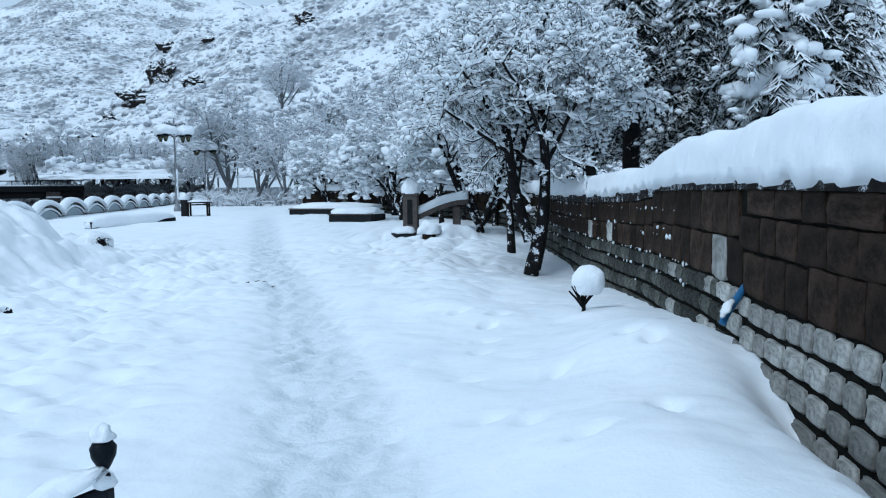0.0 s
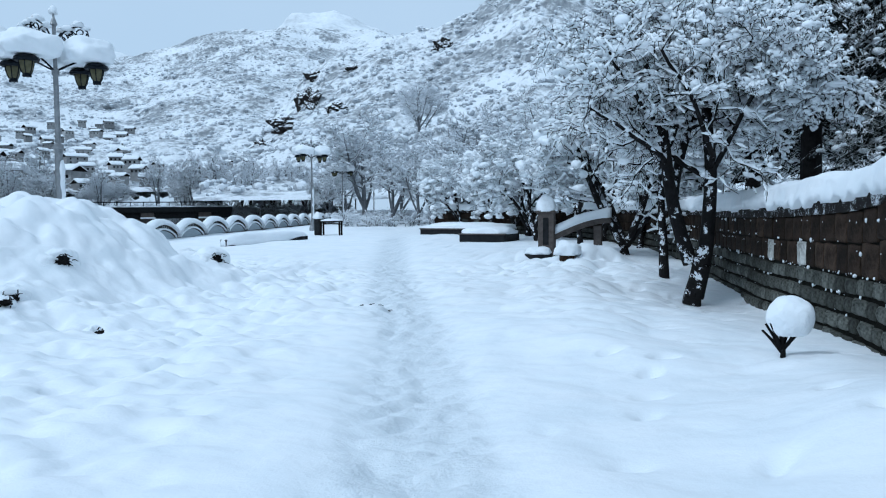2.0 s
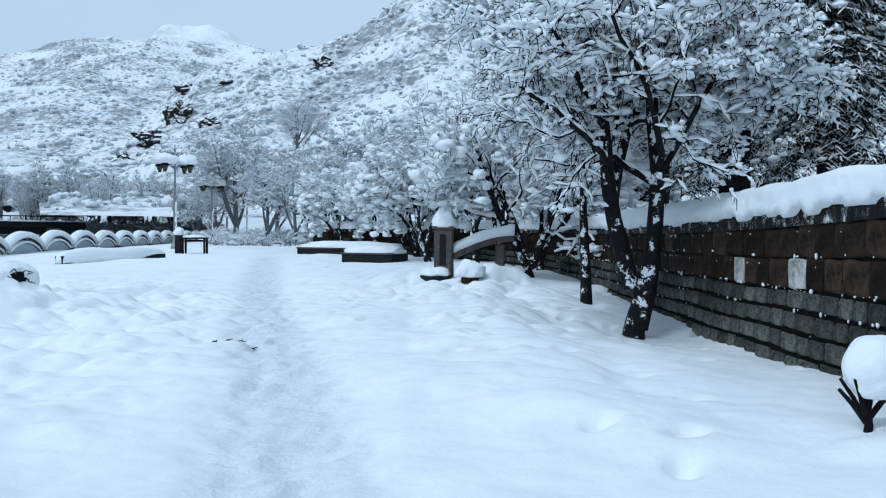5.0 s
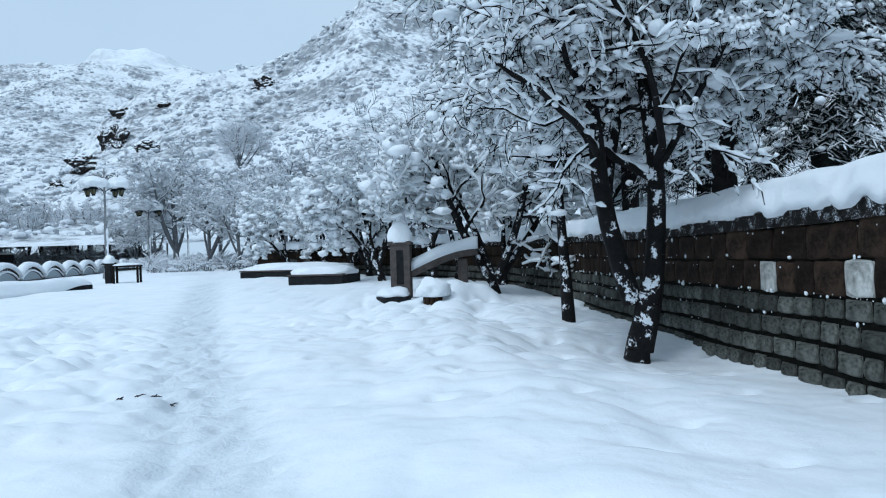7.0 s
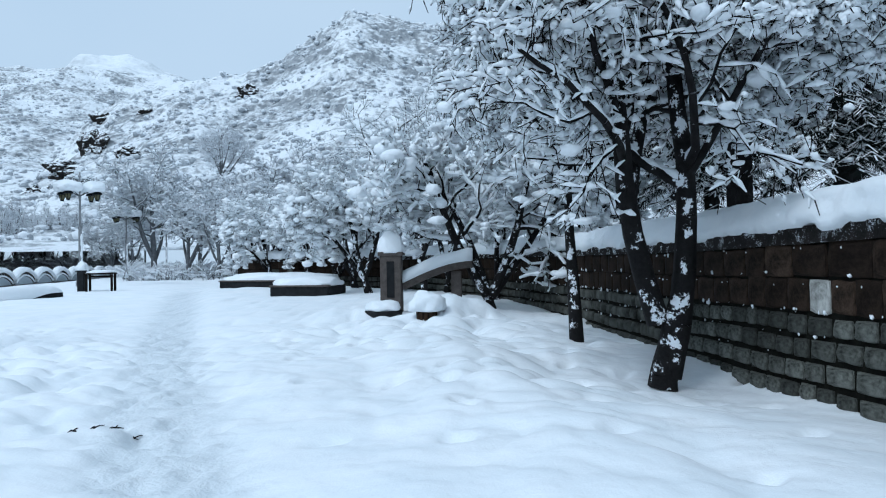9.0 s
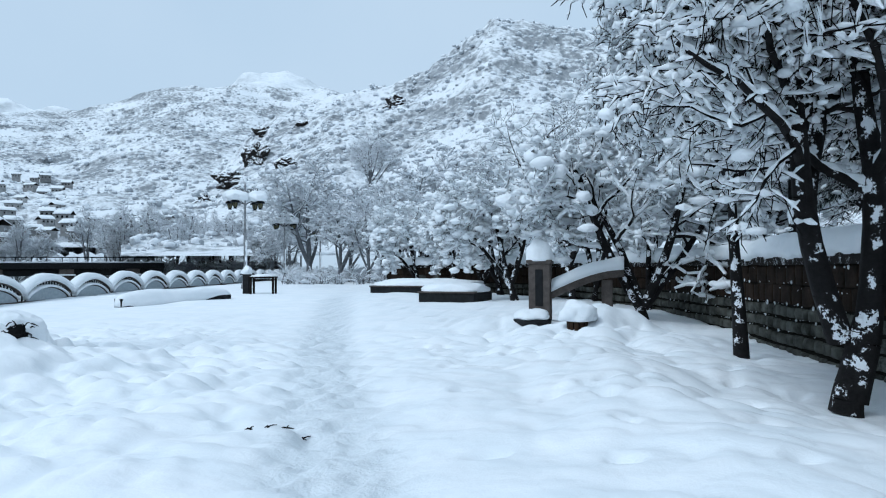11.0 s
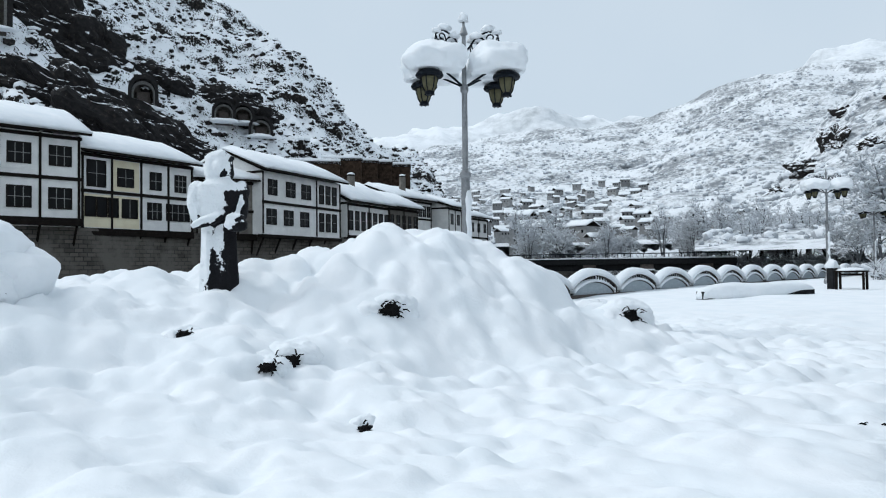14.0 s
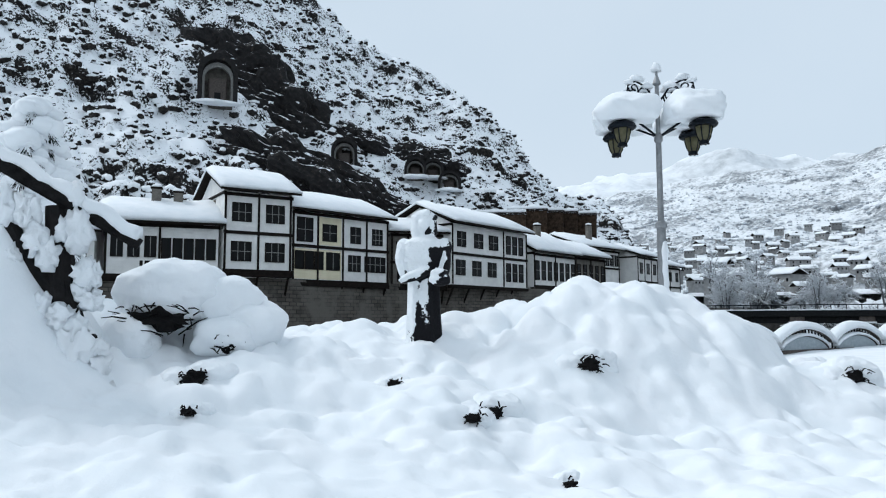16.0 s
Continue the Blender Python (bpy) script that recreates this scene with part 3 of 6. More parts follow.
def street_lamp(x, y, turn):
    lamp = base("street_lamp", x, y, 0, turn)
    foot = ground_z(x, y) - 0.35
    part("base", lathe([(0.26, foot), (0.26, foot + 0.5), (0.2, foot + 0.62), (0.13, foot + 0.9), (0.105, foot + 1.2)], 16), STEEL, lamp)
    part("pole", lathe([(0.1, foot + 1.1), (0.095, 3.45), (0.125, 3.48), (0.125, 3.56), (0.066, 3.62), (0.06, 5.3), (0.09, 5.34), (0.09, 5.46), (0.05, 5.5), (0.045, 6.55), (0.09, 6.6), (0.03, 6.78), (0.02, 6.9)], 16), STEEL, lamp, "slim grey steel pole with a collar")
    bm = bmesh.new()
    tube(bm, [(0.035 + 0.01 * math.sin(i * 2.1), -0.03 + 0.01 * math.cos(i * 1.7), foot + 1.1 + 0.21 * i) for i in range(12)], [0.085 + 0.012 * math.sin(i * 2.7) for i in range(12)], 9)
    part("clinging_snow", bm, SNOW, lamp, smooth=True)
    for k in range(4):
        a = radians(31 + (0, 118, 180, 298)[k])
        c, s = math.cos(a), math.sin(a)
        bm = bmesh.new()
        tube(bm, [(0, 0, 5.42), (0.3 * c, 0.3 * s, 5.58), (0.62 * c, 0.62 * s, 5.74), (0.9 * c, 0.9 * s, 5.72), (0.96 * c, 0.96 * s, 5.6)], 0.024, 6)
        for d, z, size, t in ((0.32, 6.3, 0.2, 1.3), (0.62, 6.42, 0.15, -1.3), (0.3, 5.92, 0.14, -1.2)):
            scroll(bm, (d * c, d * s, z), size, t, a, 0.017)
        tube(bm, [(0.05 * c, 0.05 * s, 6.2), (0.3 * c, 0.3 * s, 6.5), (0.58 * c, 0.58 * s, 6.58), (0.78 * c, 0.78 * s, 6.46), (0.8 * c, 0.8 * s, 6.34)], 0.02, 6)
        arm = part("arm", bm, IRON, lamp, "scrolled dark iron arm")
        m = Matrix.Translation((0.96 * c, 0.96 * s, 0))
        bm = lathe([(0.09, 5.21), (0.13, 5.28), (0.165, 5.42), (0.175, 5.54)], 6)
        bmesh.ops.transform(bm, matrix=m, verts=bm.verts)
        glass = part("lantern", bm, LANTERN, lamp, "amber glass lantern")
        bm = bmesh.new()
        for j in range(6):
            b = math.pi / 3 * j
            tube(bm, [(0.965 * c + r * math.cos(b), 0.965 * s + r * math.sin(b), z) for r, z in ((0.09, 5.2), (0.135, 5.28), (0.17, 5.42), (0.18, 5.54))], 0.014, 5)
            bmesh.ops.create_icosphere(bm, subdivisions=1, radius=0.026, matrix=Matrix.Translation((0.965 * c + 0.085 * math.cos(b), 0.965 * s + 0.075 * math.sin(b), 5.14)))
        ring = lathe([(0.07, 5.13), (0.1, 5.155), (0.1, 5.19), (0.07, 5.22)], 12)
        bmesh.ops.transform(ring, matrix=m, verts=ring.verts)
        ring_me = bpy.data.meshes.new("rim")
        ring.to_mesh(ring_me)
        ring.free()
        bm.from_mesh(ring_me)
        part("cage", bm, IRON, glass)
        bm = lathe([(0.27, 5.5), (0.3, 5.54), (0.27, 5.6), (0.14, 5.68), (0.05, 5.74)], 14)
        bmesh.ops.transform(bm, matrix=m, verts=bm.verts)
        part("cap", bm, IRON, glass)
        bm = lump((0.64, 0.58, 0.44), k + 3, 0.2, 4, -0.45, 1.2)
        bmesh.ops.transform(bm, matrix=Matrix.Translation((0.8 * c, 0.8 * s, 5.86)), verts=bm.verts)
        part("snow_pad", bm, SNOW, lamp, "thick pillow of snow", smooth=True)
        for d, z, q in ((0.3, 6.5, 0.15), (0.56, 6.62, 0.15), (0.75, 6.52, 0.11)):
            bm = lump((q, q * 0.75, q * 0.62), k + d * 9, 0.35, 2, -0.5, 2)
            bmesh.ops.transform(bm, matrix=Matrix.Translation((d * c, d * s, z)), verts=bm.verts)
            part("snow_tuft", bm, SNOW, arm, smooth=True)
    bm = lump((0.11, 0.11, 0.15), 9, 0.3, 2)
    bmesh.ops.translate(bm, verts=bm.verts, vec=(0, 0, 6.92))
    part("snow_tip", bm, SNOW, lamp, smooth=True)
    return tagged(lamp, "ornate four-lantern street lamp loaded with pillows of snow", "street lamp", "promenade lamps")


lamp_a = street_lamp(-14.75, 14.85, 66)
for lx, ly, lt in ((-26.4, 48.6, 50), (-35.3, 71.0, 40), (-37.6, 84, 12), (-46, 96, 75)):
    copy_thing(lamp_a, pose(lx, ly, 0.25, 0, 0, lt))


# ---- the wave-shaped river railing ----
def arch_band(half, rise, z0, thick, y0, y1, end_rise=0.0, steps=18):
    """A flat band bent over a shallow arch."""
    bm = bmesh.new()
    rows = []
    for i in range(steps + 1):
        u = -1 + 2 * i / steps
        x, z = u * half, z0 + rise * (1 - u * u) ** 0.8
        rows.append([bm.verts.new(p) for p in ((x, y0, z), (x, y0, z + thick), (x, y1, z + thick), (x, y1, z))])
    for a, b in zip(rows, rows[1:]):
        for k in range(4):
            bm.faces.new((a[k], b[k], b[(k + 1) % 4], a[(k + 1) % 4]))
    bm.faces.new(rows[0])
    bm.faces.new(rows[-1][::-1])
    return bm


def arch_snow(half, rise, z0, thick, wide, seed):
    bm = bmesh.new()
    rows = []
    for i in range(25):
        u = -1 + 2 * i / 24
        x = u * half
        zc = z0 + rise * max(0.0, 1 - u * u) ** 0.8
        t = thick * (1 + 0.2 * noise.noise(Vector((x * 0.8, seed, 0))))
        row = []
        for k in range(9):
            a = math.pi * k / 8
            row.append(bm.verts.new((x, wide * math.cos(a), zc + t * math.sin(a) ** 0.7 if 0 < k < 8 else zc - 0.03)))
        rows.append(row)
    for a, b in zip(rows, rows[1:]):
        for k in range(9):
            bm.faces.new((a[k], a[(k + 1) % 9], b[(k + 1) % 9], b[k]))
    bm.faces.new(rows[0])
    bm.faces.new(rows[-1][::-1])
    return bm


def railing_section():
    r = base("railing_section", 0, 0, 0)
    part("top_rail", arch_band(2.17, 0.95, 0.42, 0.1, -0.09, 0.09), CONCRETE, r)
    part("lower_rail", arch_band(1.82, 0.78, 0.12, 0.08, -0.11, 0.11), CONCRETE, r)
    part("kerb", boxes(((-2.17, -0.15, -0.5), (2.17, 0.15, 0.05)), bevel=0.02), CONCRETE, r)
    bm = bmesh.new()
    fan = [bm.verts.new((-1.8, 0.02, 0.0))]
    for i in range(19):
        u = -1 + 2 * i / 18
        fan.append(bm.verts.new((u * 1.8, 0.02, 0.1 + 0.78 * (1 - u * u) ** 0.8)))
    fan.append(bm.verts.new((1.8, 0.02, 0.0)))
    face = bm.faces.new(fan)
    up = bmesh.ops.extrude_face_region(bm, geom=[face])
    bmesh.ops.translate(bm, verts=[g for g in up["geom"] if isinstance(g, bmesh.types.BMVert)], vec=(0, 0.05, 0))
    part("infill", bm, PANEL, r, "pale painted infill panel")
    for i in range(17):
        x = -2.0 + 4.0 * i / 16
        part("bar", boxes(((x - 0.022, -0.05, 0.05), (x + 0.022, 0.0, 0.42 + 0.95 * (1 - (x / 2.17) ** 2) ** 0.8))), IRON, r)
    part("snow_crest", arch_snow(2.22, 0.95, 0.48, 0.48, 0.3, 1), SNOW, r, smooth=True)
    part("snow_ledge", arch_snow(1.86, 0.78, 0.18, 0.17, 0.2, 2), SNOW, r, smooth=True)
    return tagged(r, "wave-shaped river railing section crested with snow", "railing", "river railing")


rail = railing_section()
rail_turn = math.degrees(math.atan2(FENCE_WAY[1], FENCE_WAY[0])) + 180
for i in range(18):
    d = -3.32 + 4.35 * (i - 1)
    m = pose(FENCE_FOOT[0] + FENCE_WAY[0] * d, FENCE_FOOT[1] + FENCE_WAY[1] * d, 0.2 if i < 6 else 0.28, 0, 0, rail_turn) @ Matrix.Diagonal((1, 1, 0.8, 1))
    if i == 0:
        rail.matrix_world = m
    else:
        copy_thing(rail, m)


# ---- stone basin, arch, planters, table ----
def stone_pillar():
    p = base("fountain", -4.32, 25.9, ground_z(-4.3, 25.9) - 0.1)
    part("shaft", boxes(((-0.28, -0.22, 0), (0.28, 0.22, 1.62)), bevel=0.03), CONCRETE, p, "square grey stone shaft")
    # narrow dark stone plate, slightly proud of the shaft's front
    part("dark_plate", boxes(((-0.1, -0.235, 0.5), (0.1, -0.215, 1.45)), bevel=0.004), DARK_STONE, p)
    part("cornice", boxes(((-0.33, -0.27, 1.6), (0.33, 0.27, 1.7)), bevel=0.02), CONCRETE, p)
    bm = lump((0.36, 0.32, 0.55), 4, 0.12, 3, -0.1)
    bmesh.ops.translate(bm, verts=bm.verts, vec=(0, 0, 1.72))
    part("snow_hat", bm, SNOW, p, "tall rounded hat of snow", smooth=True)
    bm = lathe([(0.18, -0.05), (0.36, 0.06), (0.46, 0.24), (0.47, 0.34), (0.4, 0.35)], 20)
    bmesh.ops.translate(bm, verts=bm.verts, vec=(-0.02, -1.3, -0.1))
    bowl = part("basin", bm, DARK_STONE, p, "dark round stone basin", smooth=True)
    bm = lump((0.44, 0.44, 0.22), 6, 0.15, 3, -0.2)
    bmesh.ops.translate(bm, verts=bm.verts, vec=(-0.02, -1.3, 0.29))
    part("snow_fill", bm, SNOW, bowl, smooth=True)
    return tagged(p, "stone fountain pillar with a basin, both heaped with snow", "fountain")


stone_pillar()


def curved_beam():
    b = base("stone_arch", -4.0, 26.2, ground_z(-4.0, 26.2))
    pts = [(-0.03 + 1.83 * k, -0.1 + 0.65 * k, 0.58 + 0.56 * math.sin(k * math.pi * 0.5)) for k in [i / 12 for i in range(13)]]
    bm = bmesh.new()
    rows = []
    for x, y, z in pts:
        rows.append([bm.verts.new(q) for q in ((x, y - 0.22, z), (x, y - 0.22, z + 0.2), (x, y + 0.3, z + 0.2), (x, y + 0.3, z))])
    for a, c in zip(rows, rows[1:]):
        for k in range(4):
            bm.faces.new((a[k], c[k], c[(k + 1) % 4], a[(k + 1) % 4]))
    bm.faces.new(rows[0])
    bm.faces.new(rows[-1][::-1])
    part("beam", bm, CONCRETE, b, "curved grey stone beam")
    bm = bmesh.new()
    rows = []
    for i, (x, y, z) in enumerate(pts):
        t = 0.34 + 0.06 * noise.noise(Vector((x * 2, 1, 1)))
        rows.append([bm.verts.new((x, y + 0.04 + 0.31 * math.cos(math.pi * k / 8), z + 0.19 + t * math.sin(math.pi * k / 8) ** 0.6)) for k in range(9)])
    for a, c in zip(rows, rows[1:]):
        for k in range(9):
            bm.faces.new((a[k], c[k], c[(k + 1) % 9], a[(k + 1) % 9]))
    bm.faces.new(rows[0])
    bm.faces.new(rows[-1][::-1])
    part("snow_blanket", bm, SNOW, b, smooth=True)
    part("post", boxes(((1.22, 0.3, -0.4), (1.5, 0.6, 1.06)), bevel=0.02), CONCRETE, b)
    return tagged(b, "curved stone beam on posts under a ridge of snow", "stone arch")


curved_beam()


def litter_bin():
    x, y = -3.1, 22.9
    b = base("litter_bin", x, y, ground_z(x, y) - 0.32)
    for i in range(12):
        a = 2 * math.pi * i / 12
        m = Matrix.Rotation(a, 4, "Z")
        bm = boxes(((0.2, -0.045, 0.0), (0.23, 0.045, 0.52)), bevel=0.006)
        bmesh.ops.transform(bm, matrix=m, verts=bm.verts)
        part("slat", bm, ORANGE, b)
    part("liner", lathe([(0.18, 0.02), (0.19, 0.5)], 14), IRON, b)
    part("rim", lathe([(0.2, 0.5), (0.25, 0.5), (0.25, 0.55), (0.2, 0.55)], 16), IRON, b)
    bm = lump((0.4, 0.36, 0.34), 8, 0.2, 4, -0.3)
    bmesh.ops.translate(bm, verts=bm.verts, vec=(0.02, 0, 0.56))
    part("snow_cap", bm, SNOW, b, smooth=True)
    return tagged(b, "small slatted brown timber bin topped with snow", "litter bin")


litter_bin()


def planter(x, y, turn, length, width, high, seed):
    z = ground_z(x, y)
    p = base("planter", x, y, z - 0.15, turn)
    for lo, hi in (((-length / 2, -width / 2, 0), (length / 2, -width / 2 + 0.2, high)), ((-length / 2, width / 2 - 0.2, 0), (length / 2, width / 2, high)),
                   ((-length / 2, -width / 2 + 0.203, 0), (-length / 2 + 0.2, width / 2 - 0.203, high)), ((length / 2 - 0.2, -width / 2 + 0.203, 0), (length / 2, width / 2 - 0.203, high))):
        part("side_wall", boxes((lo, hi), bevel=0.02), DARK_STONE, p)
    part("coping", boxes(((-length / 2 - 0.04, -width / 2 - 0.05, high + 0.003), (length / 2 + 0.04, -width / 2 + 0.25, high + 0.07)), bevel=0.015), CONCRETE, p)
    bm = lump((length / 2, width / 2, 0.36), seed, 0.1, 4, -0.12, 2.2)
    for v in bm.verts:
        v.co.x = math.copysign(min(abs(v.co.x) * 1.25, length / 2 + 0.02), v.co.x)
        v.co.y = math.copysign(min(abs(v.co.y) * 1.25, width / 2 + 0.02), v.co.y)
        v.co.z += high + 0.07
    part("snow_bed", bm, SNOW, p, smooth=True)
    return tagged(p, "low dark stone planter filled with a bed of snow", "planter", "stone planters")


planter(-8.85, 34.6, -8, 2.3, 2.0, 0.5, 3)
planter(-12.2, 42.0, -12, 5.6, 2.0, 0.45, 5)


def table(x, y, turn):
    t = base("table", x, y, ground_z(x, y) - 0.06, turn)
    part("top", boxes(((-0.65, -0.4, 0.86), (0.65, 0.4, 0.93)), bevel=0.012), TIMBER, t)
    for sx in (-1, 1):
        for sy in (-1, 1):
            part("leg", boxes(((sx * 0.56 - 0.05, sy * 0.3 - 0.05, 0), (sx * 0.56 + 0.05, sy * 0.3 + 0.05, 0.858)), bevel=0.008), TIMBER, t)
    part("stretcher", boxes(((-0.51, -0.03, 0.72), (0.51, 0.03, 0.8)), bevel=0.006), TIMBER, t)
    bm = lump((0.66, 0.4, 0.14), 3, 0.1, 3, -0.02)
    bmesh.ops.translate(bm, verts=bm.verts, vec=(0, 0, 0.935))
    part("snow_cover", bm, SNOW, t, smooth=True)
    return tagged(t, "dark timber table standing in the snow", "table")


table(-20.3, 40.0, 15)


def post_box(x, y):
    p = base("bollard", x, y, ground_z(x, y) - 0.1)
    part("shaft", boxes(((-0.16, -0.16, 0), (0.16, 0.16, 1.15)), bevel=0.03), DARK_STONE, p)
    bm = lump((0.27, 0.25, 0.32), 5, 0.25, 3, -0.3)
    bmesh.ops.translate(bm, verts=bm.verts, vec=(0, 0, 1.2))
    part("snow_hat", bm, SNOW, p, smooth=True)
    return tagged(p, "dark stone bollard with a cap of snow", "bollard")


post_box(-21.35, 40.2)


def kerb_wall(P, Q, high):
    """A low kerb whose blocks show only at one end, the rest under a roll of snow."""
    turn, L = math.degrees(math.atan2(Q[1] - P[1], Q[0] - P[0])), math.dist(P, Q)
    k = base("kerb_wall", P[0], P[1], min(ground_z(*P), ground_z(*Q)) - 0.1, turn)
    n = 5
    for i in range(n):
        part("block", boxes(((L * i / n + 0.008, -0.22, 0), (L * (i + 1) / n - 0.008, 0.22, high)), bevel=0.02), DARK_STONE, k)
    bm = bmesh.new()
    rows = []
    for i in range(41):
        u = i / 40
        end = min(1.0, 6 * u, 9 * (1 - u)) ** 0.5
        wide = (0.36 + 0.06 * noise.noise(Vector((u * 7, 2, 1)))) * (0.55 + 0.45 * end)
        thick = (0.3 + 0.08 * noise.noise(Vector((u * 5, 6, 3)))) * end + 0.02
        low = high - (0.3 + 0.1 * noise.noise(Vector((u * 9, 1, 8)))) * float(smooth(0.9, 0.6, u))
        rows.append([bm.verts.new((L * u, wide * math.cos(math.pi * j / 10), low + (high - low + thick) * max(0.0, math.sin(math.pi * j / 10)) ** 0.55)) for j in range(11)])
    for a, b in zip(rows, rows[1:]):
        for j in range(11):
            bm.faces.new((a[j], a[(j + 1) % 11], b[(j + 1) % 11], b[j]))
    bm.faces.new(rows[0])
    bm.faces.new(rows[-1][::-1])
    part("snow_roll", bm, SNOW, k, "long roll of snow", smooth=True)
    return tagged(k, "low dark stone kerb under a long roll of snow", "kerb")


kerb_wall((-21.0, 30.2), (-19.35, 35.2), 0.42)


def fallen_twig(x, y, turn, length):
    t = base("fallen_twig", x, y, ground_z(x, y), turn)
    bm = bmesh.new()
    tube(bm, [(-length / 2, 0, -0.005), (-length * 0.15, 0.02, 0.014), (length * 0.2, -0.015, 0.012), (length / 2, 0.01, -0.004)], [0.004, 0.009, 0.008, 0.003], 6)
    part("stick", bm, BARK, t)
    bm = bmesh.new()
    tube(bm, [(length * 0.05, 0, 0.012), (length * 0.2, 0.06, 0.02), (length * 0.26, 0.11, 0.012)], [0.008, 0.006, 0.003], 5)
    part("side_shoot", bm, BARK, t)
    return tagged(t, "short dark twig lying on the trodden snow", "twig", "twigs on the path")


for tx, ty, tt, tl in ((-5.4, 13.05, 20, 0.1), (-5.24, 13.12, -15, 0.09), (-5.08, 13.2, 35, 0.16), (-4.95, 13.3, -10, 0.09)):
    fallen_twig(tx, ty, tt, tl)


# ---- small shrub, iron post, pipe ----
def ball_shrub(x, y):
    s = base("shrub", x, y, ground_z(x, y) - 0.05)
    bm = bmesh.new()
    tube(bm, [(0, 0, -0.1), (0.02, 0, 0.1), (0.0, 0.02, 0.3), (0.03, 0, 0.45)], [0.035, 0.03, 0.025, 0.02], 7)
    for dx, dy, dz in ((-0.16, 0.05, 0.42), (0.2, -0.04, 0.4), (-0.12, -0.12, 0.45), (0.12, 0.15, 0.42), (0.2, 0.1, 0.34), (-0.2, -0.05, 0.36)):
        tube(bm, [(0, 0, 0.12), (dx * 0.5, dy * 0.5, dz * 0.7), (dx, dy, dz)], [0.022, 0.018, 0.013], 6)
    part("stem", bm, BARK, s)
    bm = lump((0.245, 0.24, 0.24), 5, 0.08, 5, -0.8, 1.3)
    bmesh.ops.translate(bm, verts=bm.verts, vec=(0.09, 0, 0.5))
    part("snow_ball", bm, SNOW, s, "round ball of snow", smooth=True)
    return tagged(s, "small shrub carrying one round ball of snow", "shrub")


ball_shrub(1.62, 9.1)


def iron_post(x, y):
    p = base("iron_railing", x, y, ground_z(x, y) - 0.16, 0)
    part("post", boxes(((-0.028, -0.028, -0.2), (0.028, 0.028, 0.44)), bevel=0.004), IRON, p)
    part("finial", lathe([(0.03, 0.5), (0.016, 0.53), (0.03, 0.55), (0.055, 0.6), (0.06, 0.64), (0.035, 0.68), (0.02, 0.68)], 14), IRON, p, "black iron bud finial", smooth=True)
    bm = lump((0.055, 0.055, 0.06), 4, 0.25, 3, -0.2)
    bmesh.ops.translate(bm, verts=bm.verts, vec=(0, 0, 0.69))
    part("snow_tip", bm, SNOW, p, smooth=True)
    bm = bmesh.new()
    tube(bm, [(0.0, 0, 0.43), (-0.15, -0.02, 0.37), (-0.4, -0.05, 0.22), (-0.8, -0.1, -0.05)], 0.03, 8)
    part("rail", bm, IRON, p)
    bm = lump((0.42, 0.07, 0.09), 6, 0.25, 3, -0.4, 2)
    bmesh.ops.transform(bm, matrix=pose(-0.34, -0.04, 0.33, 0, -32, 0), verts=bm.verts)
    part("snow_strip", bm, SNOW, p, smooth=True)
    bm = lump((0.05, 0.05, 0.05), 7, 0.25, 2)
    bmesh.ops.translate(bm, verts=bm.verts, vec=(0, 0, 0.47))
    part("snow_collar", bm, SNOW, p, smooth=True)
    return tagged(p, "end post of a dark iron railing in the snow", "railing")


iron_post(-0.83, 1.08)


def drain_pipe():
    p = base("pipe", 3.0, 5.62, 0.80, 0)
    bm = bmesh.new()
    tube(bm, [(0.12, 0.1, 0.24), (0, 0, 0.1), (-0.12, -0.08, -0.06), (-0.16, -0.12, -0.14)], 0.036, 10)
    part("tube", bm, BLUE_PIPE, p, "blue plastic tube")
    bm = lump((0.11, 0.05, 0.035), 6, 0.25, 3, -0.4, 2)
    bmesh.ops.transform(bm, matrix=pose(-0.12, -0.12, 0.02, 0, -48, 40), verts=bm.verts)
    part("snow_cover", bm, SNOW, p, smooth=True)
    return tagged(p, "short blue drain pipe poking from the wall, snow on it", "pipe")


drain_pipe()


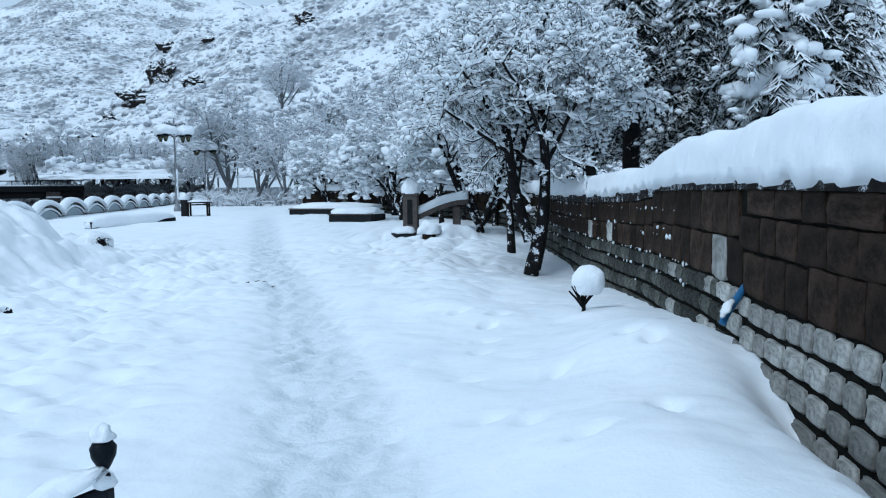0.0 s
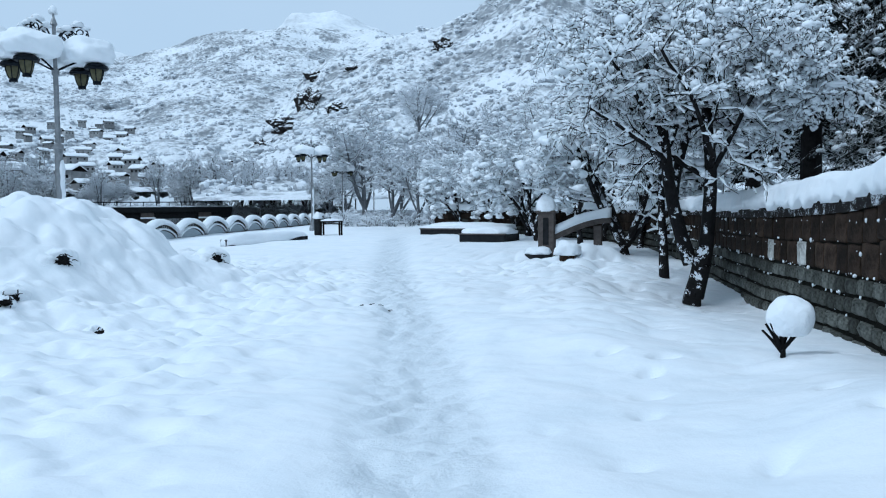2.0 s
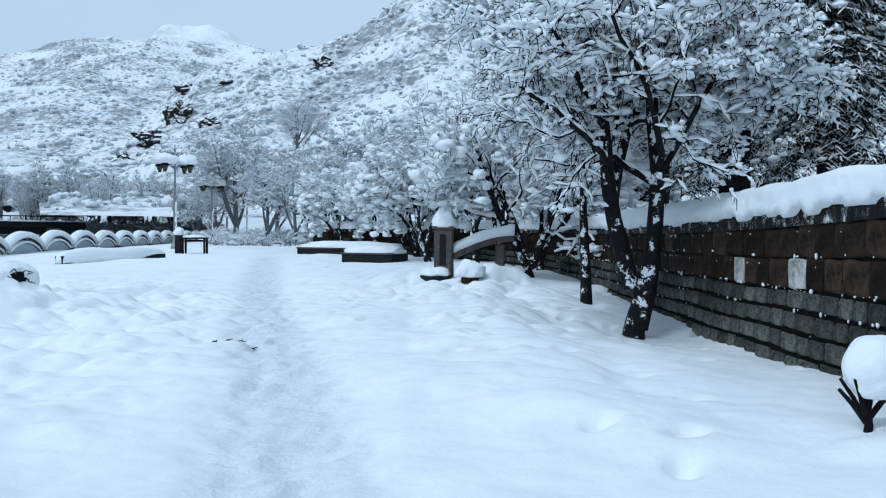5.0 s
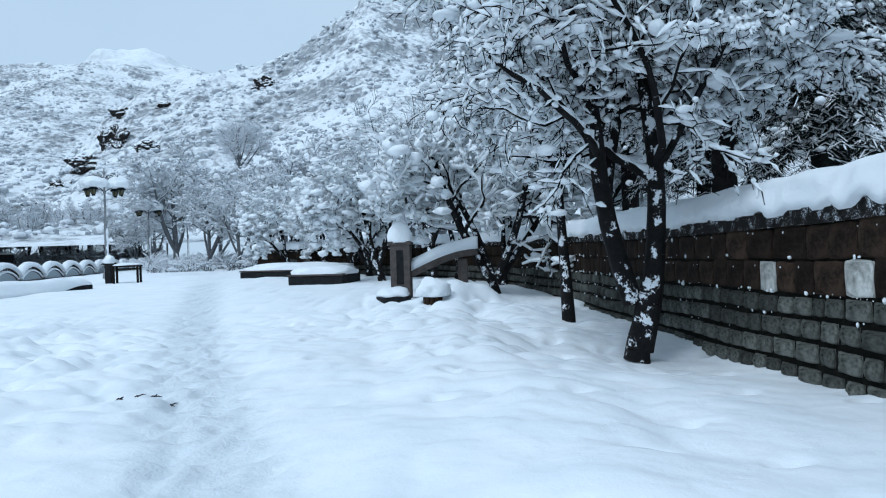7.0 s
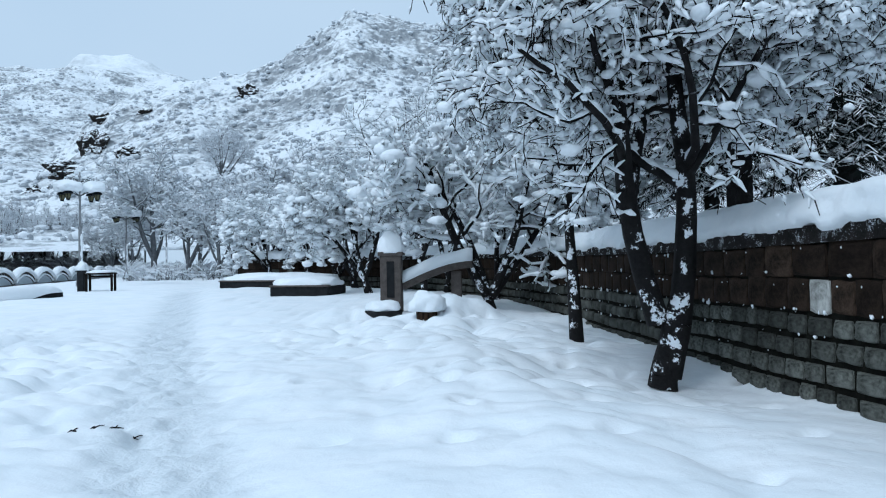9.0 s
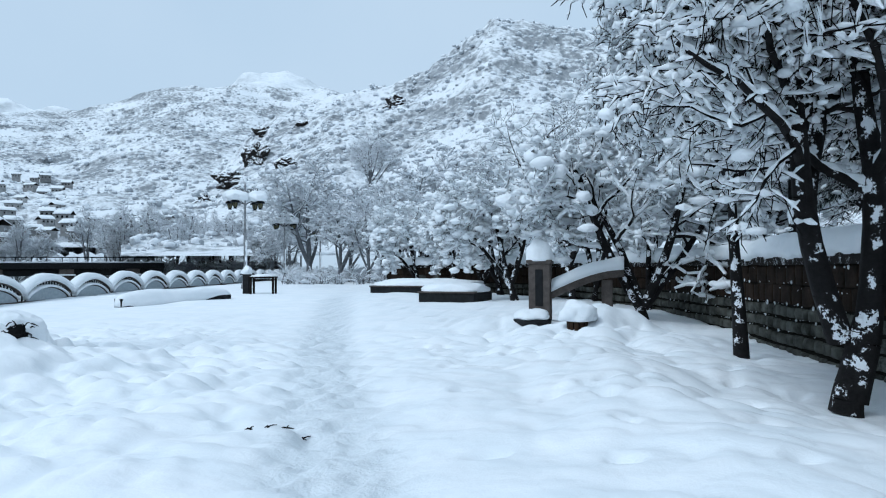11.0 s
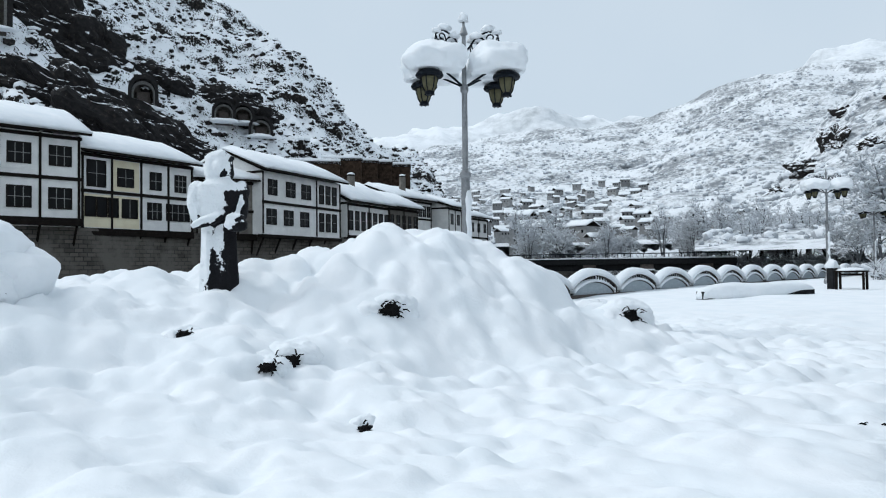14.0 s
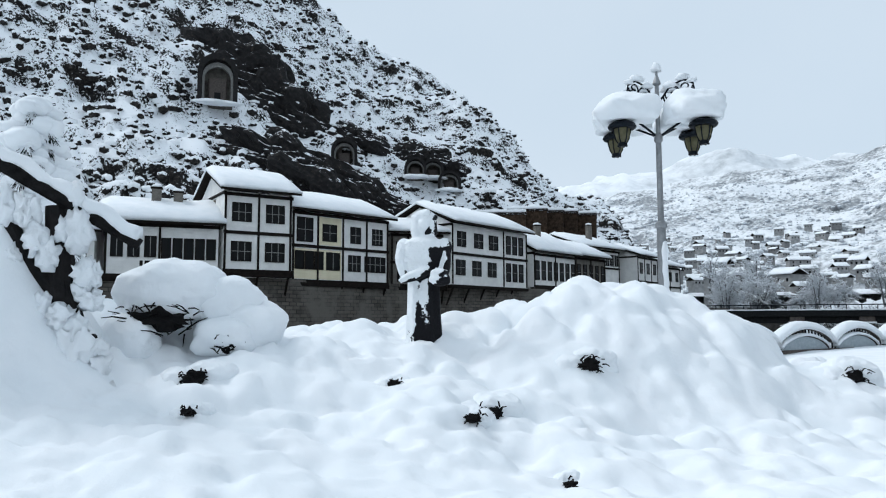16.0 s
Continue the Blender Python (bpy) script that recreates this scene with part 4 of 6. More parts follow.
# ---- statue ----
def statue(x, y, z):
    bm = bmesh.new()

    def blob(c, s, seed, rough=0.08, turn=(0, 0, 0)):
        b = lump(s, seed, rough, 3, -1, 1.7)
        me = bpy.data.meshes.new("blob")
        bmesh.ops.transform(b, matrix=pose(*c, *turn), verts=b.verts)
        b.to_mesh(me)
        b.free()
        bm.from_mesh(me)
        bpy.data.meshes.remove(me)

    robe = [(0.27, -0.5), (0.265, 0.0), (0.25, 0.4), (0.235, 0.8), (0.23, 1.05), (0.235, 1.2), (0.275, 1.4), (0.31, 1.58), (0.29, 1.7), (0.17, 1.78), (0.09, 1.84)]
    sides = 28
    rings = []
    for r, h in robe:
        ring = []
        for i in range(sides):
            a = 2 * math.pi * i / sides
            fold = 1 + 0.10 * math.sin(a * 7 + h * 1.4) * (1 if h < 1.1 else 0.3) + 0.05 * math.sin(a * 3)
            ring.append(bm.verts.new((r * fold * math.cos(a), r * fold * math.sin(a) * 0.78, h)))
        rings.append(ring)
    for a, b in zip(rings, rings[1:]):
        for i in range(sides):
            bm.faces.new((a[i], a[(i + 1) % sides], b[(i + 1) % sides], b[i]))
    bm.faces.new(rings[0][::-1])
    bm.faces.new(rings[-1])
    blob((-0.02, 0.05, 1.95), (0.105, 0.125, 0.16), 1)
    blob((0.0, -0.02, 2.08), (0.19, 0.18, 0.13), 2, 0.25)
    for sx in (-1, 1):
        blob((0.0 + sx * 0.125, 0.0, 1.93), (0.075, 0.11, 0.2), 30 + sx, 0.2)
        blob((sx * 0.3, 0, 1.62), (0.12, 0.14, 0.15), 4 + sx)
    blob((0, -0.1, 1.9), (0.14, 0.1, 0.24), 3, 0.15)
    # the arm that hangs bent and reaches across, the other held close, and the bowl
    blob((0.33, 0.05, 1.42), (0.09, 0.105, 0.25), 7, 0.12, (8, 8, 0))
    blob((0.1, 0.27, 1.2), (0.27, 0.075, 0.08), 9, 0.12, (0, 20, 26))
    blob((-0.32, 0.06, 1.4), (0.085, 0.1, 0.24), 8, 0.12, (10, -4, 0))
    blob((-0.26, 0.24, 1.2), (0.085, 0.16, 0.08), 10, 0.12, (-8, 0, 8))
    blob((-0.26, 0.36, 1.13), (0.16, 0.13, 0.10), 12, 0.12)
    blob((-0.25, 0.36, 1.22), (0.13, 0.11, 0.075), 13, 0.2)
    me = bpy.data.meshes.new("statue")
    bmesh.ops.recalc_face_normals(bm, faces=bm.faces)
    for f in bm.faces:
        f.smooth = True
    bm.to_mesh(me)
    bm.free()
    m, n, l, bs = material("snow-plastered bronze")
    co = place(n)
    geo = n.new("ShaderNodeNewGeometry")
    dot = n.new("ShaderNodeVectorMath")
    dot.operation = "DOT_PRODUCT"
    l.new(geo.outputs["Normal"], dot.inputs[0])
    dot.inputs[1].default_value = (0.05, -0.62, 0.62)
    wob = math_node(n, l, "ADD", math_node(n, l, "MULTIPLY", noise_node(n, l, 4, 5, 0.6, co), 2.4), math_node(n, l, "MULTIPLY", noise_node(n, l, 24, 4, 0.6, co), 0.3))
    rng = n.new("ShaderNodeMapRange")
    rng.inputs["From Min"].default_value, rng.inputs["From Max"].default_value = 2.0, 2.07
    sep = n.new("ShaderNodeSeparateXYZ")
    l.new(co, sep.inputs[0])
    high = math_node(n, l, "ADD", math_node(n, l, "MULTIPLY", sep.outputs["Z"], 0.52), math_node(n, l, "MULTIPLY", sep.outputs["X"], 0.9))
    l.new(math_node(n, l, "ADD", math_node(n, l, "ADD", dot.outputs["Value"], wob), high), rng.inputs["Value"])
    l.new(mix_color(n, l, rng.outputs[0], (0.008, 0.008, 0.01), (0.85, 0.88, 0.9)), bs.inputs["Base Color"])
    bs.inputs["Roughness"].default_value, bs.inputs["Specular IOR Level"].default_value = 0.6, 0.12
    bump(n, l, wob, bs, 0.8, 0.05)
    me.materials.append(m)
    ob = new("statue", me)
    skin = ob.modifiers.new("one skin", "REMESH")
    skin.mode, skin.voxel_size, skin.use_smooth_shade = "VOXEL", 0.022, True
    ob.matrix_world = pose(x, y, z, 0, 0, -112)
    return tagged(ob, "black bronze robed figure plastered with snow, holding a bowl", "statue")


statue(-11.94, 8.8, 1.0)


# ---- snow-covered bushes on the bank ----
def tangle(parent, at, size, seed, count):
    """Short dark twigs crossing one another round a dark lump for the hollow's shade."""
    rng = random.Random(seed)
    bm = lump([0.8 * v for v in size], seed, 0.5, 3, -1, 3)
    bmesh.ops.translate(bm, verts=bm.verts, vec=at)
    for _ in range(count):
        a = Vector([c + rng.uniform(-1, 1) * v for c, v in zip(at, size)])
        way = Vector((rng.uniform(-0.2, 1), rng.uniform(-1, 1), rng.uniform(-0.3, 0.9))).normalized() * rng.uniform(0.3, 0.8) * max(size)
        tube(bm, [a, a + way * 0.55 + Vector((0, 0, 0.02)), a + way], [0.011, 0.009, 0.004], 4)
    return part("twigs_and_shade", bm, BARK, parent, "dark wet twigs round a dark lump of shade")


def snow_bush(x, y, z, cushions, tangles, seed, label="low bush buried under smooth cushions of snow"):
    """cushions and tangles: offset from the foot, and size."""
    b = base("bush", x, y, z)
    for k, (at, size) in enumerate(tangles):
        tangle(b, at, size, seed * 9 + k, int(60 * size[1] / 0.4))
    for k, (at, size) in enumerate(cushions):
        bm = lump(size, seed * 5 + k, 0.13, 5 if k == 0 else 4, -0.75, 1.5)
        bmesh.ops.translate(bm, verts=bm.verts, vec=at)
        part("snow_cushion", bm, SNOW, b, "smooth cushion of snow", smooth=True)
    return tagged(b, label, "bush", "buried bushes")


snow_bush(-12.1, 5.6, 1.2, (((0, -0.3, 0.72), (0.62, 0.78, 0.46)), ((0.05, 0.42, 0.56), (0.5, 0.5, 0.42)), ((0.25, 0.75, 0.25), (0.45, 0.45, 0.38)), ((0.42, 0.4, 0.12), (0.4, 0.45, 0.3)), ((0.35, -0.8, 0.1), (0.4, 0.4, 0.35))),
          (((0.42, -0.45, 0.36), (0.2, 0.42, 0.2)), ((0.62, 0.42, 0.02), (0.18, 0.2, 0.12))), 1)
# hollows in the snow where the twigs of smaller ones show, their shade a dark lump
for k, (hx, hy, wide) in enumerate(((-10.25, 10.6, 0.2), (-10.5, 8.0, 0.11), (-9.6, 8.95, 0.2), (-10.75, 5.65, 0.2), (-9.85, 5.6, 0.1), (-8.0, 9.1, 0.1), (-10.05, 14.85, 0.26), (-9.3, 8.6, 0.12))):
    snow_bush(hx, hy, ground_z(hx, hy) - 0.04, (((-0.12 - wide * 0.6, wide * 0.8, wide * 0.1), (wide * 1.5, wide * 1.8, wide * 1.35)), ((-0.1 - wide * 0.5, -wide * 1.1, 0.0), (wide * 1.3, wide * 1.2, wide * 0.95))),
              (((0.06, -wide * 0.2, 0.06), (0.07, wide * 0.85, wide * 0.5)),), k + 3, "dark twigs showing in a hollow of the snow")


# ---- timber well sweep ----
def well():
    w = base("well_sweep", -10.9, 3.9, 0.6)
    beam = [(0.0, -0.75, 2.95), (0.02, -0.2, 2.6), (0.0, 0.45, 2.22), (-0.03, 1.05, 1.86)]
    bm = bmesh.new()
    tube(bm, beam, [0.09, 0.085, 0.08, 0.07], 9)
    pole = part("beam", bm, BARK, w, "long dark slanting pole")
    bm = bmesh.new()
    ridge = [(0.02 * math.sin(i * 1.9), -0.75 + 1.8 * i / 20, 3.07 - 1.1 * i / 20 + 0.03 * math.sin(i * 1.3)) for i in range(21)]
    tube(bm, ridge, [0.09 + 0.035 * noise.noise(Vector((i * 0.6, 2, 1))) for i in range(21)], 10)
    part("snow_ridge", bm, SNOW, pole, smooth=True)
    bm = bmesh.new()
    tube(bm, [(-0.1, 0.3, -0.6), (-0.08, 0.28, 0.6), (-0.1, 0.2, 1.5), (-0.08, 0.12, 2.3)], [0.22, 0.19, 0.17, 0.12], 10)
    tube(bm, [(-0.1, 0.22, 1.2), (-0.05, -0.15, 1.7), (0.0, -0.45, 2.3)], [0.13, 0.11, 0.09], 8)
    part("forked_post", bm, TRUNK, w, "dark forked post with snow stuck on")
    for k, (foot, head, r) in enumerate((((0.05, 0.75, -0.2), (-0.02, 0.25, 1.5), 0.09), ((0.1, -0.3, -0.1), (0.0, 0.35, 1.3), 0.085), ((-0.15, 0.0, 0.7), (0.1, 0.62, 0.75), 0.07))):
        bm = bmesh.new()
        tube(bm, [foot, Vector(foot).lerp(Vector(head), 0.5), head], [r, r * 0.95, r * 0.85], 8)
        part("brace", bm, TRUNK, w, "dark prop with snow stuck on")
    rng = random.Random(15)
    for i in range(26):
        k = i / 25
        dy, z, q = 0.35 + rng.uniform(-0.5, 0.45) - 0.3 * k, 0.1 + 2.3 * k + rng.uniform(-0.1, 0.1), rng.uniform(0.08, 0.2) * (1.2 - 0.4 * k)
        bm = lump((q * 0.8, q * 0.9, q * rng.uniform(0.8, 1.8)), i + 50, 0.55, 3, -1, 2.4)
        bmesh.ops.translate(bm, verts=bm.verts, vec=(rng.uniform(0.02, 0.14), dy, z))
        part("snow_clump", bm, SNOW, w, smooth=True)
    return tagged(w, "dark timber well sweep with a slanting snowy pole", "well")


well()


# ---- trees ----
def grow(rng, plan, stems):
    """Limbs of a bare tree: rows of start, end, thickness at both, and level. plan: by level (children, length, thinness, bend, lift)."""
    rows = []

    def limb(p, d, length, r, level, fork=True):
        n = (8, 7, 5, 3, 2)[min(level, 4)]
        kids, ratio, thin, bend, lift = plan[min(level, len(plan) - 1)]
        pts, dirs = [p], [d]
        for i in range(n):
            d = (d + Vector((rng.gauss(0, bend), rng.gauss(0, bend), rng.gauss(0, bend) + lift))).normalized()
            p = p + d * (length / n)
            pts.append(p)
            dirs.append(d)
        tip = r * 0.42
        for i in range(n):
            a, b = r + (tip - r) * i / n, r + (tip - r) * (i + 1) / n
            rows.append((*pts[i], *pts[i + 1], a, b, level))
        if level + 1 >= len(plan) or not fork:
            return
        for k in range(kids):
            u = (0.25 if level else 0.42) + (0.75 if level else 0.58) * (k + rng.random()) / kids
            i = min(int(u * n), n - 1)
            q = pts[i].lerp(pts[i + 1], u * n - i)
            side = Vector((rng.gauss(0, 1), rng.gauss(0, 1), rng.gauss(0.1, 0.55)))
            side = (side - side.project(dirs[i])).normalized()
            nd = (dirs[i] * rng.uniform(0.45, 0.9) + side).normalized()
            limb(q, nd, length * ratio * rng.uniform(0.7, 1.2) * (1.1 - 0.4 * u), (r + (tip - r) * u) * thin, level + 1)

    for p, d, length, r, *bare in stems:
        limb(Vector(p), Vector(d).normalized(), length, r, 0, not bare)
    return np.array(rows)


def limb_mesh(name, rows, mat, sides=5, snow=False, load=0.02, seed=1, deep=1.0):
    """Tubes round the limbs, or the snow that lies along their upper sides."""
    p, q, ra, rb = rows[:, 0:3], rows[:, 3:6], np.maximum(rows[:, 6], 0.008), np.maximum(rows[:, 7], 0.005)
    d = q - p
    ln = np.linalg.norm(d, axis=1, keepdims=True)
    d = d / np.maximum(ln, 1e-6)
    if snow:
        flat = np.sqrt(np.clip(1 - d[:, 2] ** 2, 0, 1))
        rs = np.random.RandomState(seed)
        keep = (flat > np.where(rows[:, 8] < 2, 0.28, 0.45)) & (rs.rand(len(rows)) < np.where(rows[:, 8] < 3, 0.95, 0.72))
        p, q, ra, rb, d, flat = p[keep], q[keep], ra[keep], rb[keep], d[keep], flat[keep]
        puff = load * (0.6 + 0.8 * rs.rand(len(p)))
        sa, sb = np.minimum(0.7 * ra + puff, 0.1) * flat, np.minimum(0.7 * rb + puff * (0.5 + 0.9 * rs.rand(len(p))), 0.1) * flat
        p, q = p.copy(), q.copy()
        p[:, 2] += ra * 0.75 + sa * 0.35 * deep
        q[:, 2] += rb * 0.75 + sb * 0.35 * deep
        ra, rb = sa, sb
    if snow and sides > 3:
        # each load swells in its middle and thins out to both ends
        mid, rm = (p + q) / 2 + np.array([0, 0, 0.012]), (ra + rb) * 0.55
        p, q = np.concatenate([p, mid]), np.concatenate([mid, q])
        ra, rb = np.concatenate([ra * 0.35, rm]), np.concatenate([rm, rb * 0.35])
        d = np.concatenate([d, d])
    ref = np.where(np.abs(d[:, 2:3]) < 0.9, np.array([[0, 0, 1.0]]), np.array([[1.0, 0, 0]]))
    u = np.cross(d, ref)
    u /= np.linalg.norm(u, axis=1, keepdims=True)
    w = np.cross(u, d)
    ang = 2 * np.pi * np.arange(sides) / sides
    ring = np.cos(ang)[None, :, None] * u[:, None, :] + np.sin(ang)[None, :, None] * w[:, None, :]
    a = p[:, None, :] + ra[:, None, None] * ring
    b = q[:, None, :] + rb[:, None, None] * ring
    v = np.concatenate([a, b], 1).reshape(-1, 3)
    base_i = np.arange(len(p))[:, None] * (2 * sides)
    k = np.arange(sides)
    quads = np.stack([base_i + k, base_i + (k + 1) % sides, base_i + sides + (k + 1) % sides, base_i + sides + k], -1).reshape(-1, 4)
    return flat_mesh(name, v, quads, mat)


_ico = bmesh.new()
bmesh.ops.create_icosphere(_ico, subdivisions=1, radius=1)
_ico.verts.ensure_lookup_table()
ICO_V = np.array([v.co[:] for v in _ico.verts])
ICO_F = np.array([[v.index for v in f.verts] for f in _ico.faces])
_ico.free()
_ico = bmesh.new()
bmesh.ops.create_icosphere(_ico, subdivisions=2, radius=1)
ROUND_V = np.array([v.co[:] for v in _ico.verts])
ROUND_F = np.array([[v.index for v in f.verts] for f in _ico.faces])
_ico.free()


def clump_mesh(name, centres, sizes, mat, seed=2, squash=0.6, fine=False):
    """Lumps of snow, each of its own shape."""
    ball_v, ball_f = (ROUND_V, ROUND_F) if fine else (ICO_V, ICO_F)
    rs = np.random.RandomState(seed)
    n = len(centres)
    jig = 1 + 0.30 * (rs.rand(n, len(ball_v), 1) - 0.5)
    wide = sizes[:, None, None] * (0.7 + 0.7 * rs.rand(n, 1, 3)) * np.array([1, 1, squash])
    v = centres[:, None, :] + ball_v[None] * jig * wide
    f = ball_f[None] + (np.arange(n) * len(ball_v))[:, None, None]
    return flat_mesh(name, v.reshape(-1, 3), f.reshape(-1, 3), mat)


def bare_tree(name, x, y, z, turn, stems, plan, seed, label, load=0.022, clumps=260, clump_size=0.1, bark=None, frost=None, group="", sides=3, pillows=0):
    rng = random.Random(seed)
    rows = grow(rng, plan, stems)
    t = base(name, x, y, z, turn)
    top = rows[:, 8] <= 1
    under("trunk", limb_mesh("trunk", rows[top], bark or TRUNK, 9), t, "dark wet forked trunk")
    under("crown", limb_mesh("crown", rows[~top], bark or BARK, 3), t)
    under("snow_load", limb_mesh("snow_load", rows, frost or SNOW, sides, True, load, seed), t, "snow lying along every twig")
    rs = np.random.RandomState(seed)
    twig = rows[rows[:, 8] >= 2]
    pick = twig[rs.choice(len(twig), min(clumps, len(twig)), replace=False)]
    c = (pick[:, 0:3] + pick[:, 3:6]) / 2 + np.array([0, 0, 0.03])
    tagged(under("snow_crust", clump_mesh("snow_crust", c, clump_size * (0.5 + rs.rand(len(c)) ** 2 * 1.4), frost or SNOW, seed, 0.6, not frost), t), kind="stuff")
    if pillows:
        bough = rows[(rows[:, 8] >= 1) & (rows[:, 8] <= 2) & (np.abs(rows[:, 5] - rows[:, 2]) < 0.7 * np.linalg.norm(rows[:, 3:6] - rows[:, 0:3], axis=1))]
        pick = bough[rs.choice(len(bough), min(pillows, len(bough)), replace=False)]
        c = (pick[:, 0:3] + pick[:, 3:6]) / 2 + np.array([0, 0, 0.07])
        tagged(under("snow_heap", clump_mesh("snow_heap", c, 0.07 + 0.10 * rs.rand(len(c)) ** 2, SNOW, seed + 5, 0.6, True), t), kind="stuff")
    return tagged(t, label, "tree", group)


PLAN = [(10, 0.55, 0.5, 0.045, 0.02), (8, 0.58, 0.5, 0.2, 0.0), (7, 0.58, 0.5, 0.3, -0.02), (5, 0.7, 0.55, 0.4, -0.07), (0, 0.5, 0.5, 0.4, -0.05)]
PLAN_STRAIGHT = [(10, 0.6, 0.5, 0.012, 0.0)] + PLAN[1:]
PLAN_LIGHT = [(6, 0.62, 0.5, 0.06, 0.03), (6, 0.6, 0.5, 0.18, 0.02), (6, 0.6, 0.5, 0.25, 0.0), (3, 0.6, 0.55, 0.3, -0.03), (0, 0.5, 0.5, 0.3, 0)]
GARDEN = "trees beside the garden wall"
bare_tree("tree", 0.62, 16.3, ground_z(0.62, 16.3) - 0.15, 0,
          [((0, 0, 0), (-0.02, 0, 1), 1.3, 0.21, 1), ((-0.04, 0, 1.0), (-0.32, -0.08, 1), 4.8, 0.155), ((-0.4, 0.0, 2.3), (0.12, 0.15, 1), 3.6, 0.11), ((0.07, -0.02, 0.3), (0.14, -0.03, 1), 5.6, 0.17), ((0.2, 0.05, 2.6), (0.5, -0.3, 0.8), 3.2, 0.06)],
          PLAN, 24, "old forked tree, trunk and twigs packed with snow", 0.034, 1800, 0.07, group=GARDEN, sides=5)
bare_tree("tree", -0.09, 20.0, ground_z(-0.1, 20) - 0.15, 0, [((0, 0, 0), (-0.015, 0, 1), 3.3, 0.14, 1), ((-0.04, 0, 3.2), (-0.03, 0.03, 1), 3.2, 0.1), ((-0.05, 0, 3.0), (-0.5, -0.25, 0.9), 2.8, 0.07), ((-0.05, 0, 3.1), (0.4, 0.3, 0.9), 2.6, 0.07)],
          PLAN_STRAIGHT, 12, "straight dark tree with snow stuck to its trunk", 0.034, 900, 0.07, group=GARDEN, sides=5)
bare_tree("tree", -1.75, 27.0, ground_z(-1.75, 27.0) - 0.15, 0,
          [((0, 0, 0), (0, 0, 1), 0.6, 0.23, 1), ((-0.05, 0, 0.5), (-0.8, 0, 1), 3.9, 0.15), ((0, 0, 0.5), (-0.28, 0.2, 1), 4.2, 0.12), ((0.05, 0, 0.5), (0.4, 0, 1), 4.0, 0.14), ((0.05, 0.05, 0.45), (0.7, 0.2, 0.9), 3.6, 0.12)],
          PLAN_LIGHT, 13, "low tree of several snow-lined stems spreading from its foot", 0.06, 800, 0.13, group=GARDEN, pillows=60)
garden_kind = bare_tree("tree", -6.6, 35.2, ground_z(-6.6, 35.2) - 0.1, 0, [((0, 0, 0), (-0.3, 0, 1), 1.1, 0.19, 1), ((-0.3, 0, 0.95), (-0.3, 0, 1), 3.4, 0.13), ((-0.2, 0, 0.7), (0.4, 0.1, 1), 3.4, 0.13), ((-0.15, 0, 0.6), (-0.8, 0.2, 0.9), 3.4, 0.12)],
                        PLAN_LIGHT, 14, "leaning dark tree with snow piled on its boughs", 0.06, 900, 0.12, group=GARDEN, pillows=60)
for gx, gy, gt, gs in ((-3.6, 36.5, 120, 1.0), (-8.0, 39.5, 60, 1.0), (-9.6, 42.0, 200, 0.95), (-11.4, 44.2, 300, 0.9), (-14.0, 47.0, 20, 0.95), (-1.6, 32.0, 250, 0.85), (0.9, 32.0, 140, 1.15), (-16.5, 51.5, 160, 1.0)):
    copy_thing(garden_kind, pose(gx, gy, ground_z(gx, gy) - 0.1, 0, 0, gt) @ Matrix.Scale(gs, 4))
tall_kind = bare_tree("tree", -4.0, 31.5, ground_z(-4.0, 31.5) - 0.1, 0, [((0, 0, 0), (-0.06, 0, 1), 1.8, 0.14, 1), ((-0.1, 0, 1.7), (-0.06, 0, 1), 4.2, 0.1), ((-0.1, 0, 1.6), (-0.55, 0.1, 1), 4.6, 0.09), ((-0.1, 0, 1.4), (0.3, -0.3, 1), 4.4, 0.09)],
                      [(5, 0.6, 0.5, 0.08, 0.05), (5, 0.6, 0.5, 0.12, 0.06), (4, 0.7, 0.5, 0.15, 0.06), (0, 0.5, 0.5, 0.2, 0)], 15, "tall thin tree with long bare snow-lined shoots", 0.024, 60, 0.12, group=GARDEN)

# frosted trees farther off
FROST_PLAN = [(9, 0.55, 0.45, 0.06, 0.05), (7, 0.55, 0.5, 0.15, 0.05), (6, 0.6, 0.55, 0.2, 0.02), (0, 0.5, 0.5, 0.25, 0)]
FAR_TREES = "frosted trees behind the promenade"
round_kind = bare_tree("tree", -16.5, 56, ground_z(-16.5, 56) - 0.1, 0, [((0, 0, 0), (0, 0, 1), 5.2, 0.17), ((0, 0, 1.0), (-0.5, 0.2, 1), 4.4, 0.1), ((0, 0, 1.0), (0.5, -0.1, 1), 4.4, 0.1), ((0, 0, 0.8), (0.1, 0.5, 1), 4.0, 0.1)],
                       FROST_PLAN, 16, "round tree furred all over with hoar frost", 0.052, 60, 0.12, TWIG, HOAR, FAR_TREES)
poplar_kind = bare_tree("tree", -62, 118, 0.5, 0, [((0, 0, 0), (0, 0, 1), 8.5, 0.17), ((0, 0, 0.8), (-0.2, 0.1, 1), 7.0, 0.1), ((0, 0, 0.8), (0.2, -0.1, 1), 7.0, 0.1), ((0, 0, 1.2), (0.0, 0.22, 1), 6.5, 0.09)],
                        [(10, 0.32, 0.4, 0.04, 0.03), (5, 0.55, 0.5, 0.1, 0.12), (4, 0.55, 0.5, 0.16, 0.1), (0, 0.5, 0.5, 0.2, 0)], 17, "slender poplar white with frost", 0.055, 40, 0.14, TWIG, HOAR, FAR_TREES)
rng = random.Random(8)


def polar(b, r):
    return HUB[0] - r * math.sin(radians(b)), HUB[1] + r * math.cos(radians(b))


